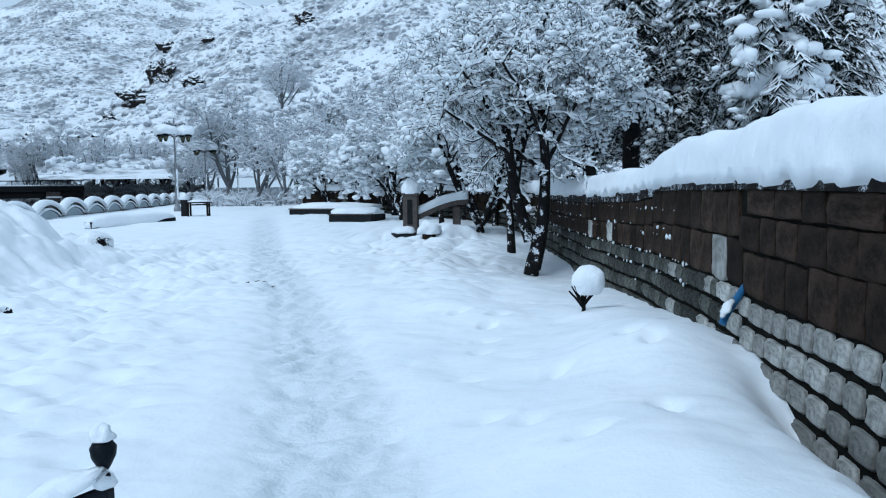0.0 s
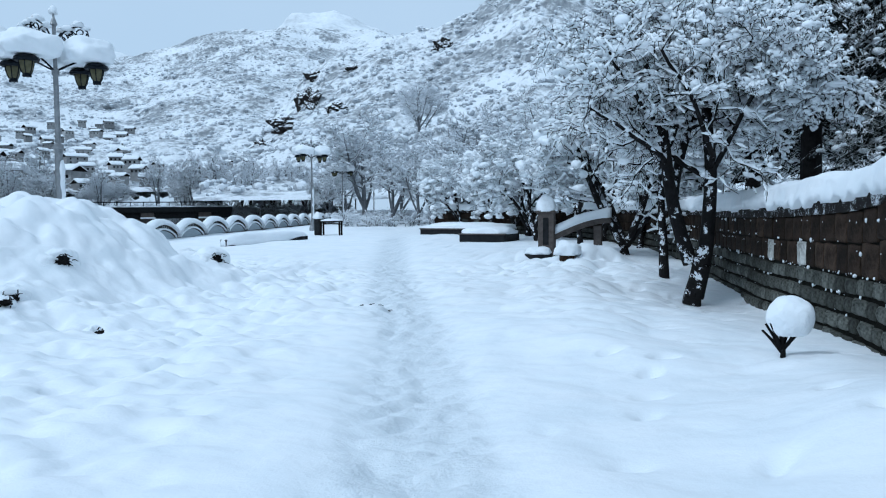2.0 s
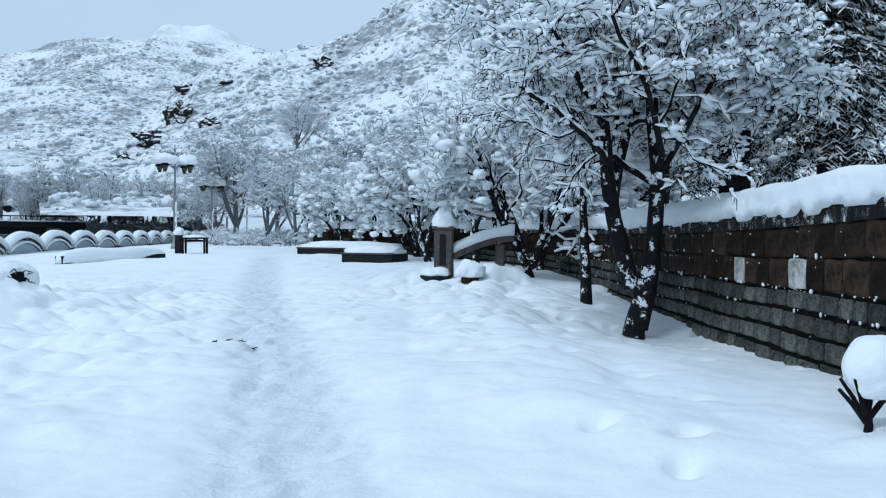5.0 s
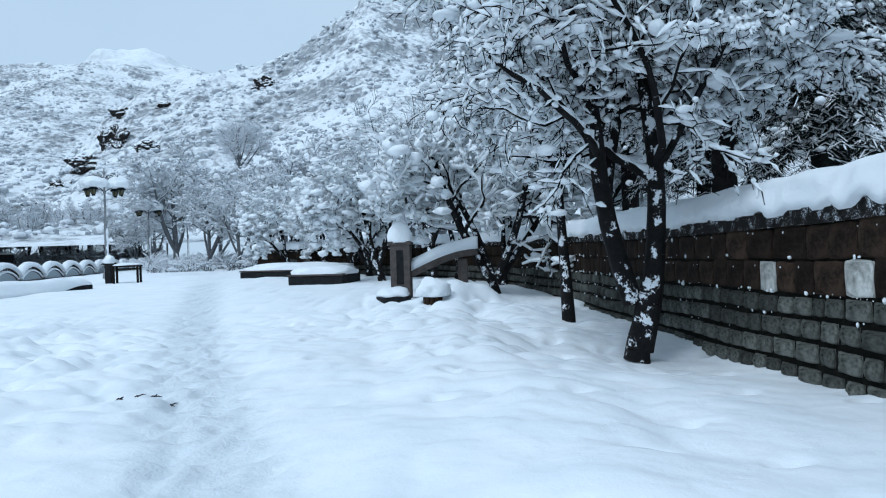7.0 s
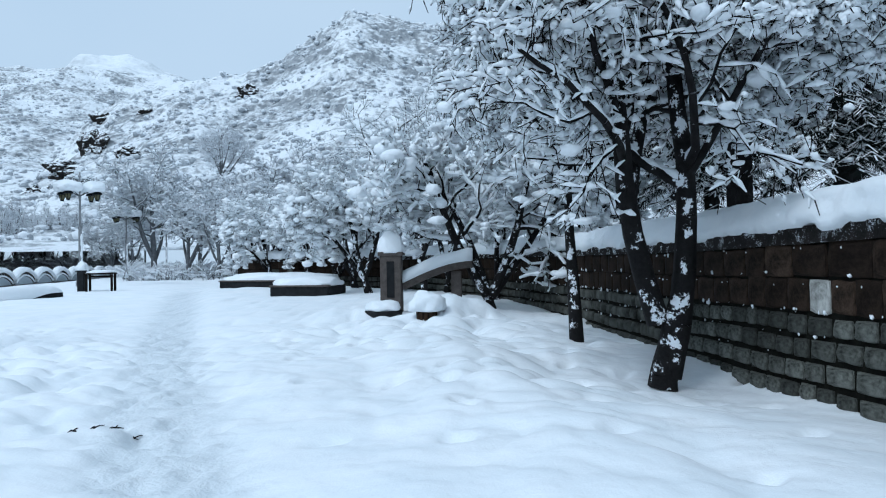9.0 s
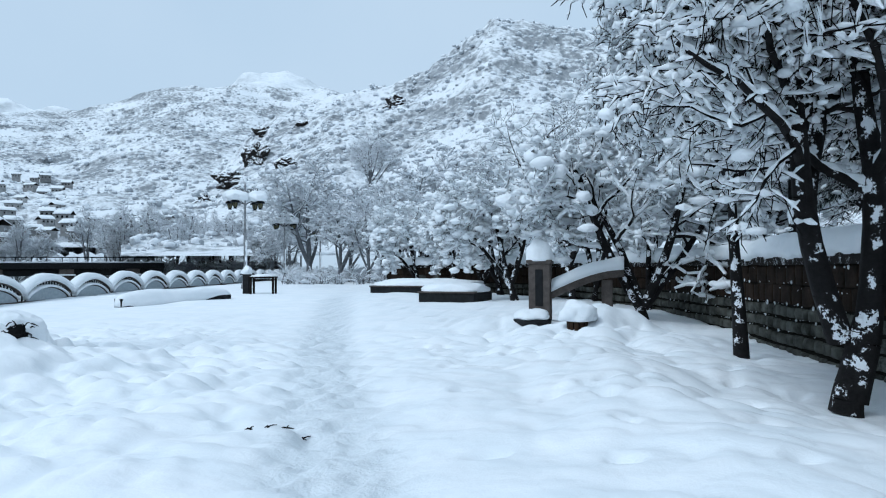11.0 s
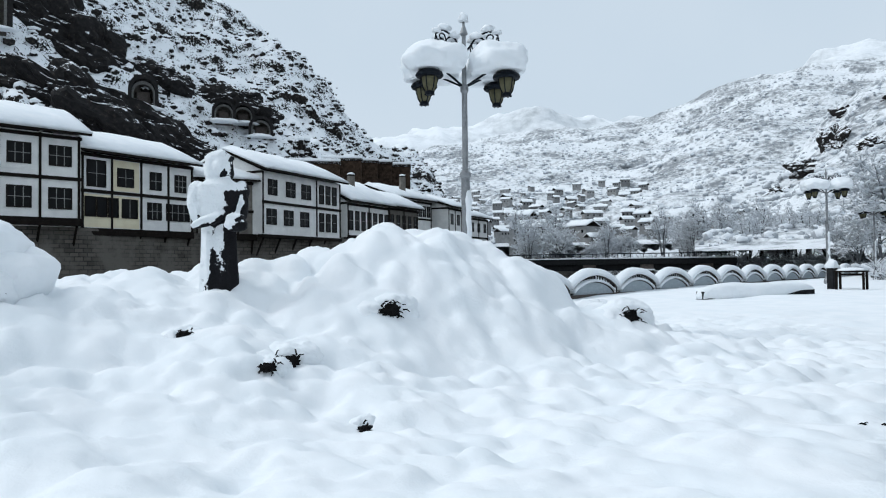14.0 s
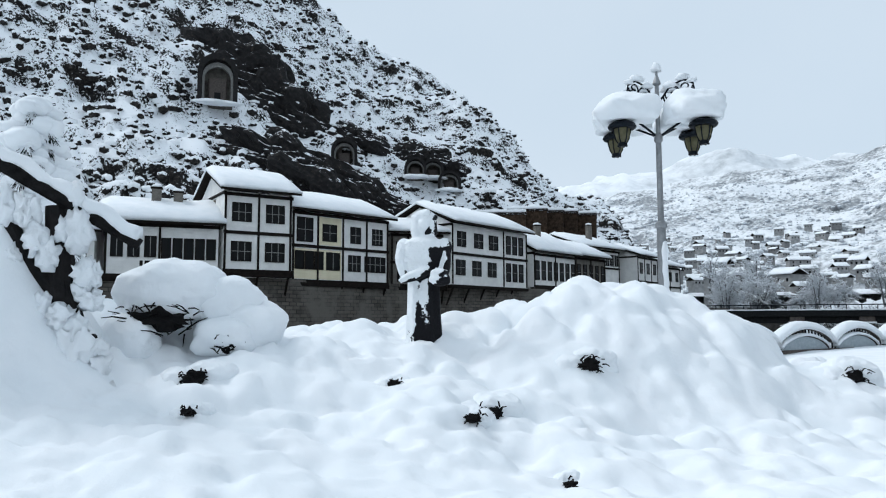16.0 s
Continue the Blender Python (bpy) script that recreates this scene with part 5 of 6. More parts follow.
for b, r, s in ((25.5, 74, 1.75), (23.2, 68, 1.2), (21.0, 64, 1.05), (20.0, 75, 1.5), (17.5, 62, 1.2), (16.0, 78, 1.9), (14.0, 60, 1.25), (12.5, 72, 1.7), (10.0, 56, 1.3), (8.0, 70, 1.9), (5.5, 54, 1.4), (28.4, 84, 0.9), (27.0, 92, 1.3), (22.5, 90, 1.5)):
    px, py = polar(b, r)
    copy_thing(round_kind, pose(px, py, ground_z(px, py) - 0.1, 0, 0, rng.uniform(0, 360)) @ Matrix.Scale(s, 4))
px, py = polar(20.9, 150)
crown_kind = bare_tree("tree", px, py, 15.5, 0, [((0, 0, 0), (0.02, 0, 1), 11, 0.3)] + [((0, 0, 2.0 + 0.5 * k), (0.75 * math.cos(k * 2.4), 0.75 * math.sin(k * 2.4), 1), 8.5 - 0.4 * k, 0.16) for k in range(7)],
                       [(9, 0.5, 0.45, 0.05, 0.03), (7, 0.55, 0.5, 0.15, 0.03), (6, 0.6, 0.55, 0.2, 0.02), (0, 0.5, 0.5, 0.25, 0)], 19, "great round-crowned tree grey with frost on the slope", 0.05, 60, 0.16, TWIG, HOAR, FAR_TREES)
for i in range(38):
    b = rng.uniform(28, 52)
    px, py = polar(b, rng.uniform(118, 150))
    copy_thing(poplar_kind if i % 3 else round_kind, pose(px, py, max(ground_z(px, py), 0.6), 0, 0, rng.uniform(0, 360)) @ Matrix.Scale(rng.uniform(0.75, 1.25), 4))


def conifer(x, y, z, high, wide, seed, label, share=0.26, skirt=0.26, pad=1.0, girth=0.2):
    """Dark boughs in drooping whorls, each carrying a pad of snow."""
    rs = np.random.RandomState(seed)
    t = base("conifer", x, y, z)
    part("trunk", lathe([(girth, -0.3), (girth * 0.85, high * 0.5), (0.03, high)], 10), BARK, t)
    nv, nf, wv, wf, sc, ss = [], [], [], [], [], []
    layers = int(high / 0.26)
    for i in range(layers):
        k = i / layers
        zz = high * (skirt + (1 - skirt) * k)
        reach = wide * (1 - k) ** 0.75 + 0.12
        for j in range(int(6 + 9 * (1 - k))):
            a = rs.rand() * 6.283
            r = reach * (0.55 + 0.6 * rs.rand())
            side = np.array([-math.sin(a), math.cos(a), 0])
            out = np.array([math.cos(a), math.sin(a), 0])
            for f in range(9):
                u = (f + rs.rand()) / 9
                c = out * r * u + np.array([0, 0, zz - 0.5 * r * u ** 1.5])
                for g in range(9):
                    tip = c + side * (rs.rand() - 0.5) * 0.7 * r * (0.3 + u * 0.6) + out * 0.12 + np.array([0, 0, -0.06 - 0.2 * rs.rand()])
                    w = side * 0.013 + out * 0.006
                    b0 = len(nv)
                    nv += [c - w, c + w, tip + w * 0.3, tip - w * 0.3]
                    nf.append((b0, b0 + 1, b0 + 2, b0 + 3))
                    if rs.rand() < 0.1 + share * 0.55:
                        up, b1 = np.array([0, 0, 0.03]) + out * 0.02, len(wv)
                        wv += [c - w * 1.1 + up, c + w * 1.1 + up, c + (tip - c) * 0.75 + w * 0.9 + up, c + (tip - c) * 0.75 - w * 0.9 + up]
                        wf.append((b1, b1 + 1, b1 + 2, b1 + 3))
                if rs.rand() < share * 0.55:
                    sc.append(c + side * (rs.rand() - 0.5) * 0.3 * r + np.array([0, 0, 0.03]))
                    ss.append(pad * (0.03 + 0.11 * rs.rand() ** 2))
    tagged(under("needles", flat_mesh("needles", nv, nf, NEEDLE, False), t), kind="stuff")
    tagged(under("frond_snow", flat_mesh("frond_snow", wv, wf, SNOW, False), t), kind="stuff")
    tagged(under("snow_load", clump_mesh("snow_load", np.array(sc), np.array(ss), SNOW, seed, 0.62, True), t), kind="stuff")
    return tagged(t, label, "conifer", "conifers behind the wall")


conifer_a = conifer(3.6, 22.4, 0.4, 8.6, 2.3, 3, "dark conifer weighed down with clumps of snow", skirt=0.56, girth=0.3)
conifer_b = conifer(3.9, 25.5, 0.4, 9.0, 2.1, 5, "dense dark conifer with hanging snowy boughs", skirt=0.36)
conifer(5.4, 13.2, 0.4, 7.5, 1.8, 7, "dark conifer buried under great pillows of snow", 0.55, 0.16, 2.0)
for kind, cx, cy, ct, cs in ((conifer_b, 5.2, 21.3, 140, 0.95), (conifer_a, 2.6, 29.5, 200, 1.0), (conifer_b, 3.0, 34.5, 20, 1.05), (conifer_a, 7.5, 26, 60, 1.2), (conifer_b, 8.2, 19, 220, 1.1), (conifer_a, 0.8, 38.5, 20, 1.1)):
    copy_thing(kind, pose(cx, cy, 0.4, 0, 0, ct) @ Matrix.Scale(cs, 4))
young = conifer(-14.4, 3.0, ground_z(-14.4, 3.0) - 0.3, 4.0, 1.0, 9, "young conifer almost wholly coated in snow", 1.8, 0.08, 1.9)
tagged(young, group="conifers on the snow bank")


# ---- old riverside houses on the far bank ----
def sheet(profile, x0, x1, thick, round_end=0.0, seed=0, nx=14):
    """A sloping sheet over a roof: profile of (y, z) from front eave over the ridge to the back eave."""
    bm = bmesh.new()
    rows = []
    for i in range(nx + 1):
        x = x0 + (x1 - x0) * i / nx
        end = min(i, nx - i)
        t = thick * (1 if not round_end else (0.45 if end == 0 else 1 + round_end * noise.noise(Vector((x * 0.7, seed, 0)))))
        low = [bm.verts.new((x, y, z)) for y, z in profile]
        high = [bm.verts.new((x, y + (0.06 if round_end and j == 0 else -0.06 if round_end and j == len(profile) - 1 else 0), z + t * (0.75 if round_end and j in (0, len(profile) - 1) else 1) + (0.05 * noise.noise(Vector((x, y, seed))) if round_end else 0))) for j, (y, z) in enumerate(profile)]
        rows.append(low + high[::-1])
    n = len(rows[0])
    for a, b in zip(rows, rows[1:]):
        for k in range(n):
            bm.faces.new((a[k], b[k], b[(k + 1) % n], a[(k + 1) % n]))
    bm.faces.new(rows[0][::-1])
    bm.faces.new(rows[-1])
    return bm


def window(parent, x0, x1, z0, z1, nx=2, nz=2, y=0.0):
    f = 0.07
    w = part("window", boxes(((x0, y - 0.07, z0), (x0 + f, y - 0.003, z1)), ((x1 - f, y - 0.07, z0), (x1, y - 0.003, z1)), ((x0 + f, y - 0.068, z0), (x1 - f, y - 0.003, z0 + f)), ((x0 + f, y - 0.068, z1 - f), (x1 - f, y - 0.003, z1))), TIMBER, parent)
    part("pane", boxes(((x0 + f, y - 0.04, z0 + f), (x1 - f, y - 0.02, z1 - f))), GLASS, w)
    for i in range(1, nx):
        u = x0 + (x1 - x0) * i / nx
        part("glazing_bar", boxes(((u - 0.022, y - 0.06, z0 + f), (u + 0.022, y - 0.041, z1 - f))), BAR_PAINT, w)
    for i in range(1, nz):
        u = z0 + (z1 - z0) * i / nz
        part("glazing_bar", boxes(((x0 + f, y - 0.058, u - 0.02), (x1 - f, y - 0.042, u + 0.02))), BAR_PAINT, w)


def house(P, Q, z0, high, depth, windows, bands, posts, label, wall=None, rise=1.3, over=0.7, patches=(), struts=True, snow=0.42):
    turn = math.degrees(math.atan2(Q[1] - P[1], Q[0] - P[0]))
    L = math.dist(P, Q)
    h = base("house", P[0], P[1], z0, turn)
    part("wall", boxes(((0, 0, 0), (L, depth, high))), wall or PLASTER, h, "plastered wall")
    for z in bands:
        part("timber_band", boxes(((-0.06, -0.09, z - 0.11), (L + 0.06, -0.004, z + 0.11)), bevel=0.01), TIMBER, h)
    for x in posts:
        part("timber_post", boxes(((x - 0.07, -0.07, 0.05), (x + 0.07, -0.004, high - 0.05))), TIMBER, h)
    part("side_timber", boxes(((-0.05, -0.02, high - 0.2), (-0.004, depth, high))), TIMBER, h)
    for w in windows:
        window(h, *w)
    for x0, x1, a, b, mat in patches:
        part("plaster_panel", boxes(((x0, -0.012, a), (x1, -0.003, b))), mat, h)
    prof = [(-over, high - 0.05), (depth / 2, high + rise), (depth + over, high - 0.05)]
    for x in (0.0, L):
        gable = bmesh.new()
        a = [gable.verts.new(p) for p in ((x, 0, high + 0.003), (x, depth, high + 0.003), (x, depth / 2, high + rise - 0.12))]
        b = [gable.verts.new((v.co.x + (0.2 if x == 0 else -0.2), v.co.y, v.co.z)) for v in a]
        gable.faces.new(a), gable.faces.new(b[::-1])
        for k in range(3):
            gable.faces.new((a[k], a[(k + 1) % 3], b[(k + 1) % 3], b[k]))
        part("gable", gable, wall or PLASTER, h)
    roof = part("roof", sheet(prof, -0.45, L + 0.45, 0.16), TIMBER, h, "dark timber eaves")
    lift = [(y, z + 0.165) for y, z in prof]
    lift = [lift[0], ((lift[0][0] + lift[1][0]) / 2, (lift[0][1] + lift[1][1]) / 2), lift[1], ((lift[2][0] + lift[1][0]) / 2, (lift[2][1] + lift[1][1]) / 2), lift[2]]
    part("snow_roof", sheet(lift, -0.5, L + 0.5, snow, 0.25, P[0]), SNOW, roof, "thick even blanket of snow", smooth=True)
    part("floor_beam", boxes(((-0.1, -0.12, -0.28), (L + 0.1, 0.4, -0.004)), bevel=0.02), TIMBER, h)
    if struts:
        n = max(2, int(L / 2.2))
        for i in range(n + 1):
            x = 0.2 + (L - 0.4) * i / n
            bm = bmesh.new()
            tube(bm, [(x, 0.05, -0.25), (x, 0.75, -1.7)], 0.08, 6)
            part("strut", bm, TIMBER, h)
    return tagged(h, label, "house", "old riverside houses")


def spread(L, n, w, z0, z1, nx=2, nz=2, lo=0.0, hi=None):
    hi = L if hi is None else hi
    return [(lo + (hi - lo) * (i + 0.5) / n - w / 2, lo + (hi - lo) * (i + 0.5) / n + w / 2, z0, z1, nx, nz) for i in range(n)]


house((-52.1, -0.6), (-52.5, 6.3), 4.3, 3.5, 6, spread(6.9, 3, 0.75, 1.3, 2.7, 2, 1, 0.2, 3.2) + spread(6.9, 5, 0.62, 1.2, 2.6, 1, 1, 3.3, 6.8), (0.1, 3.4), (0.05, 3.25), "long low white house with a row of dark windows", rise=1.5, snow=0.5)
sign = base("house_sign", -51.95, 1.5, 5.0, 93)
part("plate", boxes(((-0.1, -0.1, -0.1), (1.6, -0.075, 0.5))), PLASTER, sign)
for k, (a, b) in enumerate(((0.0, 0.2), (0.3, 0.6), (0.7, 1.0), (1.1, 1.45))):
    part("letter_bar", boxes(((a, -0.095 - 0.01, 0.0), (b, -0.103 + 0.001, 0.36))), TIMBER, sign)
tagged(sign, "white house sign with a row of dark bars", "sign")
house((-51.9, -11), (-52.1, -1.2), 3.9, 3.2, 6, spread(9.8, 6, 0.8, 1.1, 2.4, 2, 1), (0.1, 3.1), (0.05, 4.9), "low white house under deep snow", rise=1.4, snow=0.5)
h1 = house((-52.4, 6.65), (-53.6, 11.25), 4.75, 5.5, 6.5, spread(4.7, 2, 1.35, 3.45, 4.75, 3, 2) + spread(4.7, 2, 1.4, 0.75, 2.1, 3, 2), (0.1, 2.7, 5.3), (0.06, 2.35, 4.64), "tall white half-timbered house with flaking gable plaster", rise=1.7,
           patches=((0.25, 2.2, 3.1, 5.05, PLASTER), (2.5, 4.5, 3.1, 5.05, PLASTER)))
for k, (a, b, c, d) in enumerate(((2.2, 2.9, 3.6, 5.2), (0.9, 1.9, 2.9, 4.0), (1.6, 2.3, 3.1, 3.7), (0.2, 0.6, 2.9, 3.6))):
    part("bare_patch", boxes(((-0.012 - 0.002 * k, a, c), (-0.003, b, d))), WORN, h1, "bare patch of fallen plaster")
house((-54.6, 11.4), (-58.7, 19.4), 4.25, 5.2, 6.5, [(0.35, 1.75, 2.95, 4.75, 2, 2), (2.6, 3.9, 3.1, 4.4, 2, 2), (5.2, 6.2, 3.1, 4.4, 2, 2), (7.35, 8.4, 3.1, 4.4, 3, 3), (0.2, 1.0, 0.95, 2.3, 1, 1), (1.05, 1.85, 0.95, 2.3, 1, 1), (1.9, 2.7, 0.95, 2.3, 1, 1), (2.95, 4.2, 0.95, 2.3, 2, 1), (5.0, 6.2, 0.95, 2.2, 3, 2), (6.6, 8.7, 0.95, 2.2, 4, 2)],
      (0.1, 2.65, 5.05), (0.06, 2.2, 4.5, 6.8, 8.93), "half-timbered house, part cream and part white", rise=1.6,
      patches=((0.15, 4.35, 0.25, 2.45, CREAM), (2.3, 4.35, 2.8, 4.9, CREAM)))
house((-59.6, 19.9), (-59.4, 24.5), 4.2, 4.4, 5, [(0.4, 1.1, 2.4, 3.7, 1, 1), (3.4, 4.0, 2.3, 3.6, 1, 1), (0.5, 1.3, 0.4, 1.6, 1, 1)], (0.1, 2.0, 4.25), (0.06, 1.4, 3.2, 4.54), "narrow recessed house of dark timber and grey plaster", wall=WORN, rise=1.1)
house((-58.6, 24.8), (-65.0, 34.4), 4.4, 5.1, 7, [(0.7, 1.9, 3.2, 4.5, 2, 2), (3.1, 4.4, 3.2, 4.5, 2, 2), (5.3, 6.7, 3.2, 4.5, 2, 2), (0.5, 1.8, 0.8, 2.1, 2, 2), (2.8, 4.1, 0.8, 2.1, 2, 2), (5.1, 6.4, 0.8, 2.1, 2, 2),
      (8.0, 8.75, 3.0, 4.7, 1, 2), (9.05, 9.8, 3.0, 4.7, 1, 2), (10.1, 10.85, 3.0, 4.7, 1, 2), (8.0, 8.75, 0.5, 2.2, 1, 2), (9.05, 9.8, 0.5, 2.2, 1, 2), (10.1, 10.85, 0.5, 2.2, 1, 2)], (2.6,), (0.06, 7.6, 11.45), "large grey-white house with small square windows", rise=1.7)
house((-66.0, 35.6), (-70.4, 42.4), 4.6, 3.4, 7, spread(8.1, 7, 0.75, 0.7, 2.6, 1, 2), (0.1, 3.2), (0.06, 4, 8), "low timber house with tall narrow windows", rise=2.2, snow=0.5)
house((-71.5, 43.0), (-75.0, 48.6), 4.9, 3.3, 6, spread(6.6, 5, 0.7, 0.7, 2.5, 1, 2), (0.1, 3.1), (0.06, 3.3, 6.5), "small timber house with a row of narrow windows", rise=1.5, wall=WORN, snow=0.5)
house((-78.5, 47.6), (-82.5, 55.0), 5.4, 4.6, 8, spread(8.4, 4, 0.8, 2.6, 4.0, 2, 2, 4, 8.2) + [(1.0, 2.2, 0.4, 2.0, 2, 1)], (2.3, 4.4), (0.06, 3.9, 8.3), "white gabled house above the river", rise=1.6)
house((-81.5, 57.0), (-85.5, 62.6), 3.0, 6.4, 6, spread(6.9, 3, 0.9, 4.2, 5.6, 1, 2) + spread(6.9, 3, 0.9, 1.2, 2.8, 1, 2), (0.1, 3.2, 6.2), (0.06, 2.3, 4.6, 6.8), "tall half-timbered house with stacked bays", rise=1.3)
house((-86.5, 63.6), (-90.2, 69.4), 3.0, 5.6, 6, spread(6.9, 3, 0.9, 3.6, 4.9, 1, 2) + spread(6.9, 3, 0.9, 0.9, 2.2, 1, 2), (0.1, 2.8, 5.4), (0.06, 3.4, 6.8), "white half-timbered house near the bridge", rise=1.3)


def chimney(x, y, z):
    c = base("chimney", x, y, z)
    part("stack", boxes(((-0.3, -0.3, -1.0), (0.3, 0.3, 0.9)), bevel=0.02), WORN, c)
    part("lid", boxes(((-0.38, -0.38, 0.93), (0.38, 0.38, 1.02)), bevel=0.01), TIMBER, c)
    bm = lump((0.4, 0.4, 0.25), x, 0.15, 2, -0.1)
    bmesh.ops.translate(bm, verts=bm.verts, vec=(0, 0, 1.03))
    part("snow_hat", bm, SNOW, c, smooth=True)
    tagged(c, "short roof chimney capped with snow", "chimney", "roof chimneys")


for cx, cy, cz in ((-54.8, 2.2, 9.6), (-55, 3.6, 9.4), (-70.3, 38.0, 10.2), (-82, 50.5, 12.1)):
    chimney(cx, cy, cz)

# the stone river wall below the houses
m, n, l, bs = material("river wall masonry")
co = place(n)
brick = n.new("ShaderNodeTexBrick")
brick.inputs["Scale"].default_value = 1.0
brick.inputs["Brick Width"].default_value, brick.inputs["Row Height"].default_value, brick.inputs["Mortar Size"].default_value = 0.62, 0.28, 0.03
brick.inputs["Color1"].default_value, brick.inputs["Color2"].default_value, brick.inputs["Mortar"].default_value = (0.12, 0.105, 0.09, 1), (0.06, 0.052, 0.046, 1), (0.025, 0.024, 0.022, 1)
run = n.new("ShaderNodeVectorMath")
run.operation = "DOT_PRODUCT"
run.inputs[1].default_value = (-0.38, 0.925, 0)
l.new(co, run.inputs[0])
rise = n.new("ShaderNodeSeparateXYZ")
l.new(co, rise.inputs[0])
swap = n.new("ShaderNodeCombineXYZ")
l.new(run.outputs["Value"], swap.inputs["X"])
l.new(rise.outputs["Z"], swap.inputs["Y"])
l.new(swap.outputs[0], brick.inputs["Vector"])
stain = noise_node(n, l, 0.6, 6, 0.65, co)
l.new(mix_color(n, l, ramp_node(n, l, stain, [(0.4, (0, 0, 0)), (0.62, (1, 1, 1))]), brick.outputs["Color"], (0.13, 0.12, 0.105)), bs.inputs["Base Color"])
bs.inputs["Roughness"].default_value = 0.95
bump(n, l, brick.outputs["Fac"], bs, 0.8, -0.05)
RIVER_WALL = m
v, f = [], []
EMB = [(-48.6, -60), (-51.4, -10), (-52.6, 6), (-54.2, 11), (-59.4, 20), (-60.2, 26), (-66.5, 37), (-78, 55), (-92, 76), (-100, 100)]
for i, (x, y) in enumerate(EMB):
    top = 4.42 if y < 45 else 3.0
    v += [(x + 0.3, y, -5), (x + 0.0, y, top), (x - 1.2, y, top), (x - 1.2, y, -5)]
    if i:
        p, q = (i - 1) * 4, i * 4
        f += [(p + k, p + (k + 1) % 4, q + (k + 1) % 4, q + k) for k in range(4)]
tagged(new("wall_river", mesh_of("wall_river", v, f, RIVER_WALL)), "old rough stone river wall below the houses", "wall", kind="structure")

# ---- bridge ----
def bridge():
    P, Q = polar(53, 96), polar(36, 98)
    L = math.dist(P, Q)
    b = base("bridge", P[0], P[1], -0.3, math.degrees(math.atan2(Q[1] - P[1], Q[0] - P[0])))
    # the lower, set-back box stands in dark stone for the shadow beneath
    part("deck_and_shade", boxes(((0, 0, 2.0), (L, 4.5, 2.7)), ((0, 0.5, 1.2), (L, 4.0, 1.996)), bevel=0.03), DARK_STONE, b)
    part("snow_edge", boxes(((0, -0.1, 2.703), (L, 0.5, 2.86)), bevel=0.06), SNOW, b)
    part("handrail", boxes(((0, 0.1, 3.3), (L, 0.2, 3.42)), bevel=0.02), IRON, b)
    for i in range(19):
        x = 0.3 + (L - 0.6) * i / 18
        part("baluster", boxes(((x - 0.05, 0.1, 2.865), (x + 0.05, 0.2, 3.297))), IRON, b)
    for i in range(4):
        x = L * (i + 0.5) / 4
        part("pier", boxes(((x - 0.8, 0.1, -5), (x + 0.8, 4.4, 1.997)), bevel=0.1), CONCRETE, b)
        part("snow_ledge", boxes(((x - 0.9, -0.2, 1.2), (x + 0.9, 0.09, 1.4)), bevel=0.05), SNOW, b)
    return tagged(b, "dark low bridge across the river edged with snow", "bridge")


bridge()

# ---- castle terrace on the ridge and rock tombs ----
def on_cliff(b, el, extra=0.0):
    top = float(np.interp(b, [o[0] for o in CLIFF_LINE], [o[1] for o in CLIFF_LINE]))
    k = min(1.0, max(0.0, (el - 3.2) / (top - 3.2))) ** (1 / 0.85)
    foot = float(np.interp(b, [57, 66, 76, 90, 150], [105, 88, 72, 64, 64]))
    r = foot + (185 - foot) * k + extra
    x, y = polar(b, r)
    return x, y, HUB[2] + r * math.tan(radians(el))


def tower(b, el0, el1, wide, r, mat):
    x, y = polar(b, r)
    z1, z0 = HUB[2] + r * math.tan(radians(el1)), HUB[2] + r * math.tan(radians(el0)) - 3
    t = base("terrace_wall", x, y, 0, b)
    part("masonry", boxes(((-wide / 2, 0, z0), (wide / 2, 5, z1)), bevel=0.15), mat, t)
    part("ledge", boxes(((-wide / 2 - 0.15, -0.2, z1 + 0.003), (wide / 2 + 0.15, 5, z1 + 0.3)), bevel=0.08), COPING, t)
    part("snow_top", boxes(((-wide / 2 - 0.1, -0.05, z1 + 0.303), (wide / 2 + 0.1, 5, z1 + 0.75)), bevel=0.2), SNOW, t)
    tagged(t, "brown stone terrace wall topped with snow", "castle wall", "castle terrace")


for tb, e0, e1, tw in ((67.6, 6.6, 8.1, 6.5), (65.6, 6.2, 8.35, 5.5), (63.9, 6.0, 8.2, 4.0), (62.6, 5.6, 8.1, 3.2), (61.2, 5.4, 7.9, 3.4)):
    tower(tb, e0, e1, tw, 104 + (tb - 64) * -1.2, BROWN_STONE)


def arch_outline(w, h):
    pts = [(-w, 0), (-w, h - w)]
    pts += [(-w * math.cos(math.pi * i / 10), h - w + w * math.sin(math.pi * i / 10)) for i in range(1, 10)]
    return pts + [(w, h - w), (w, 0)]


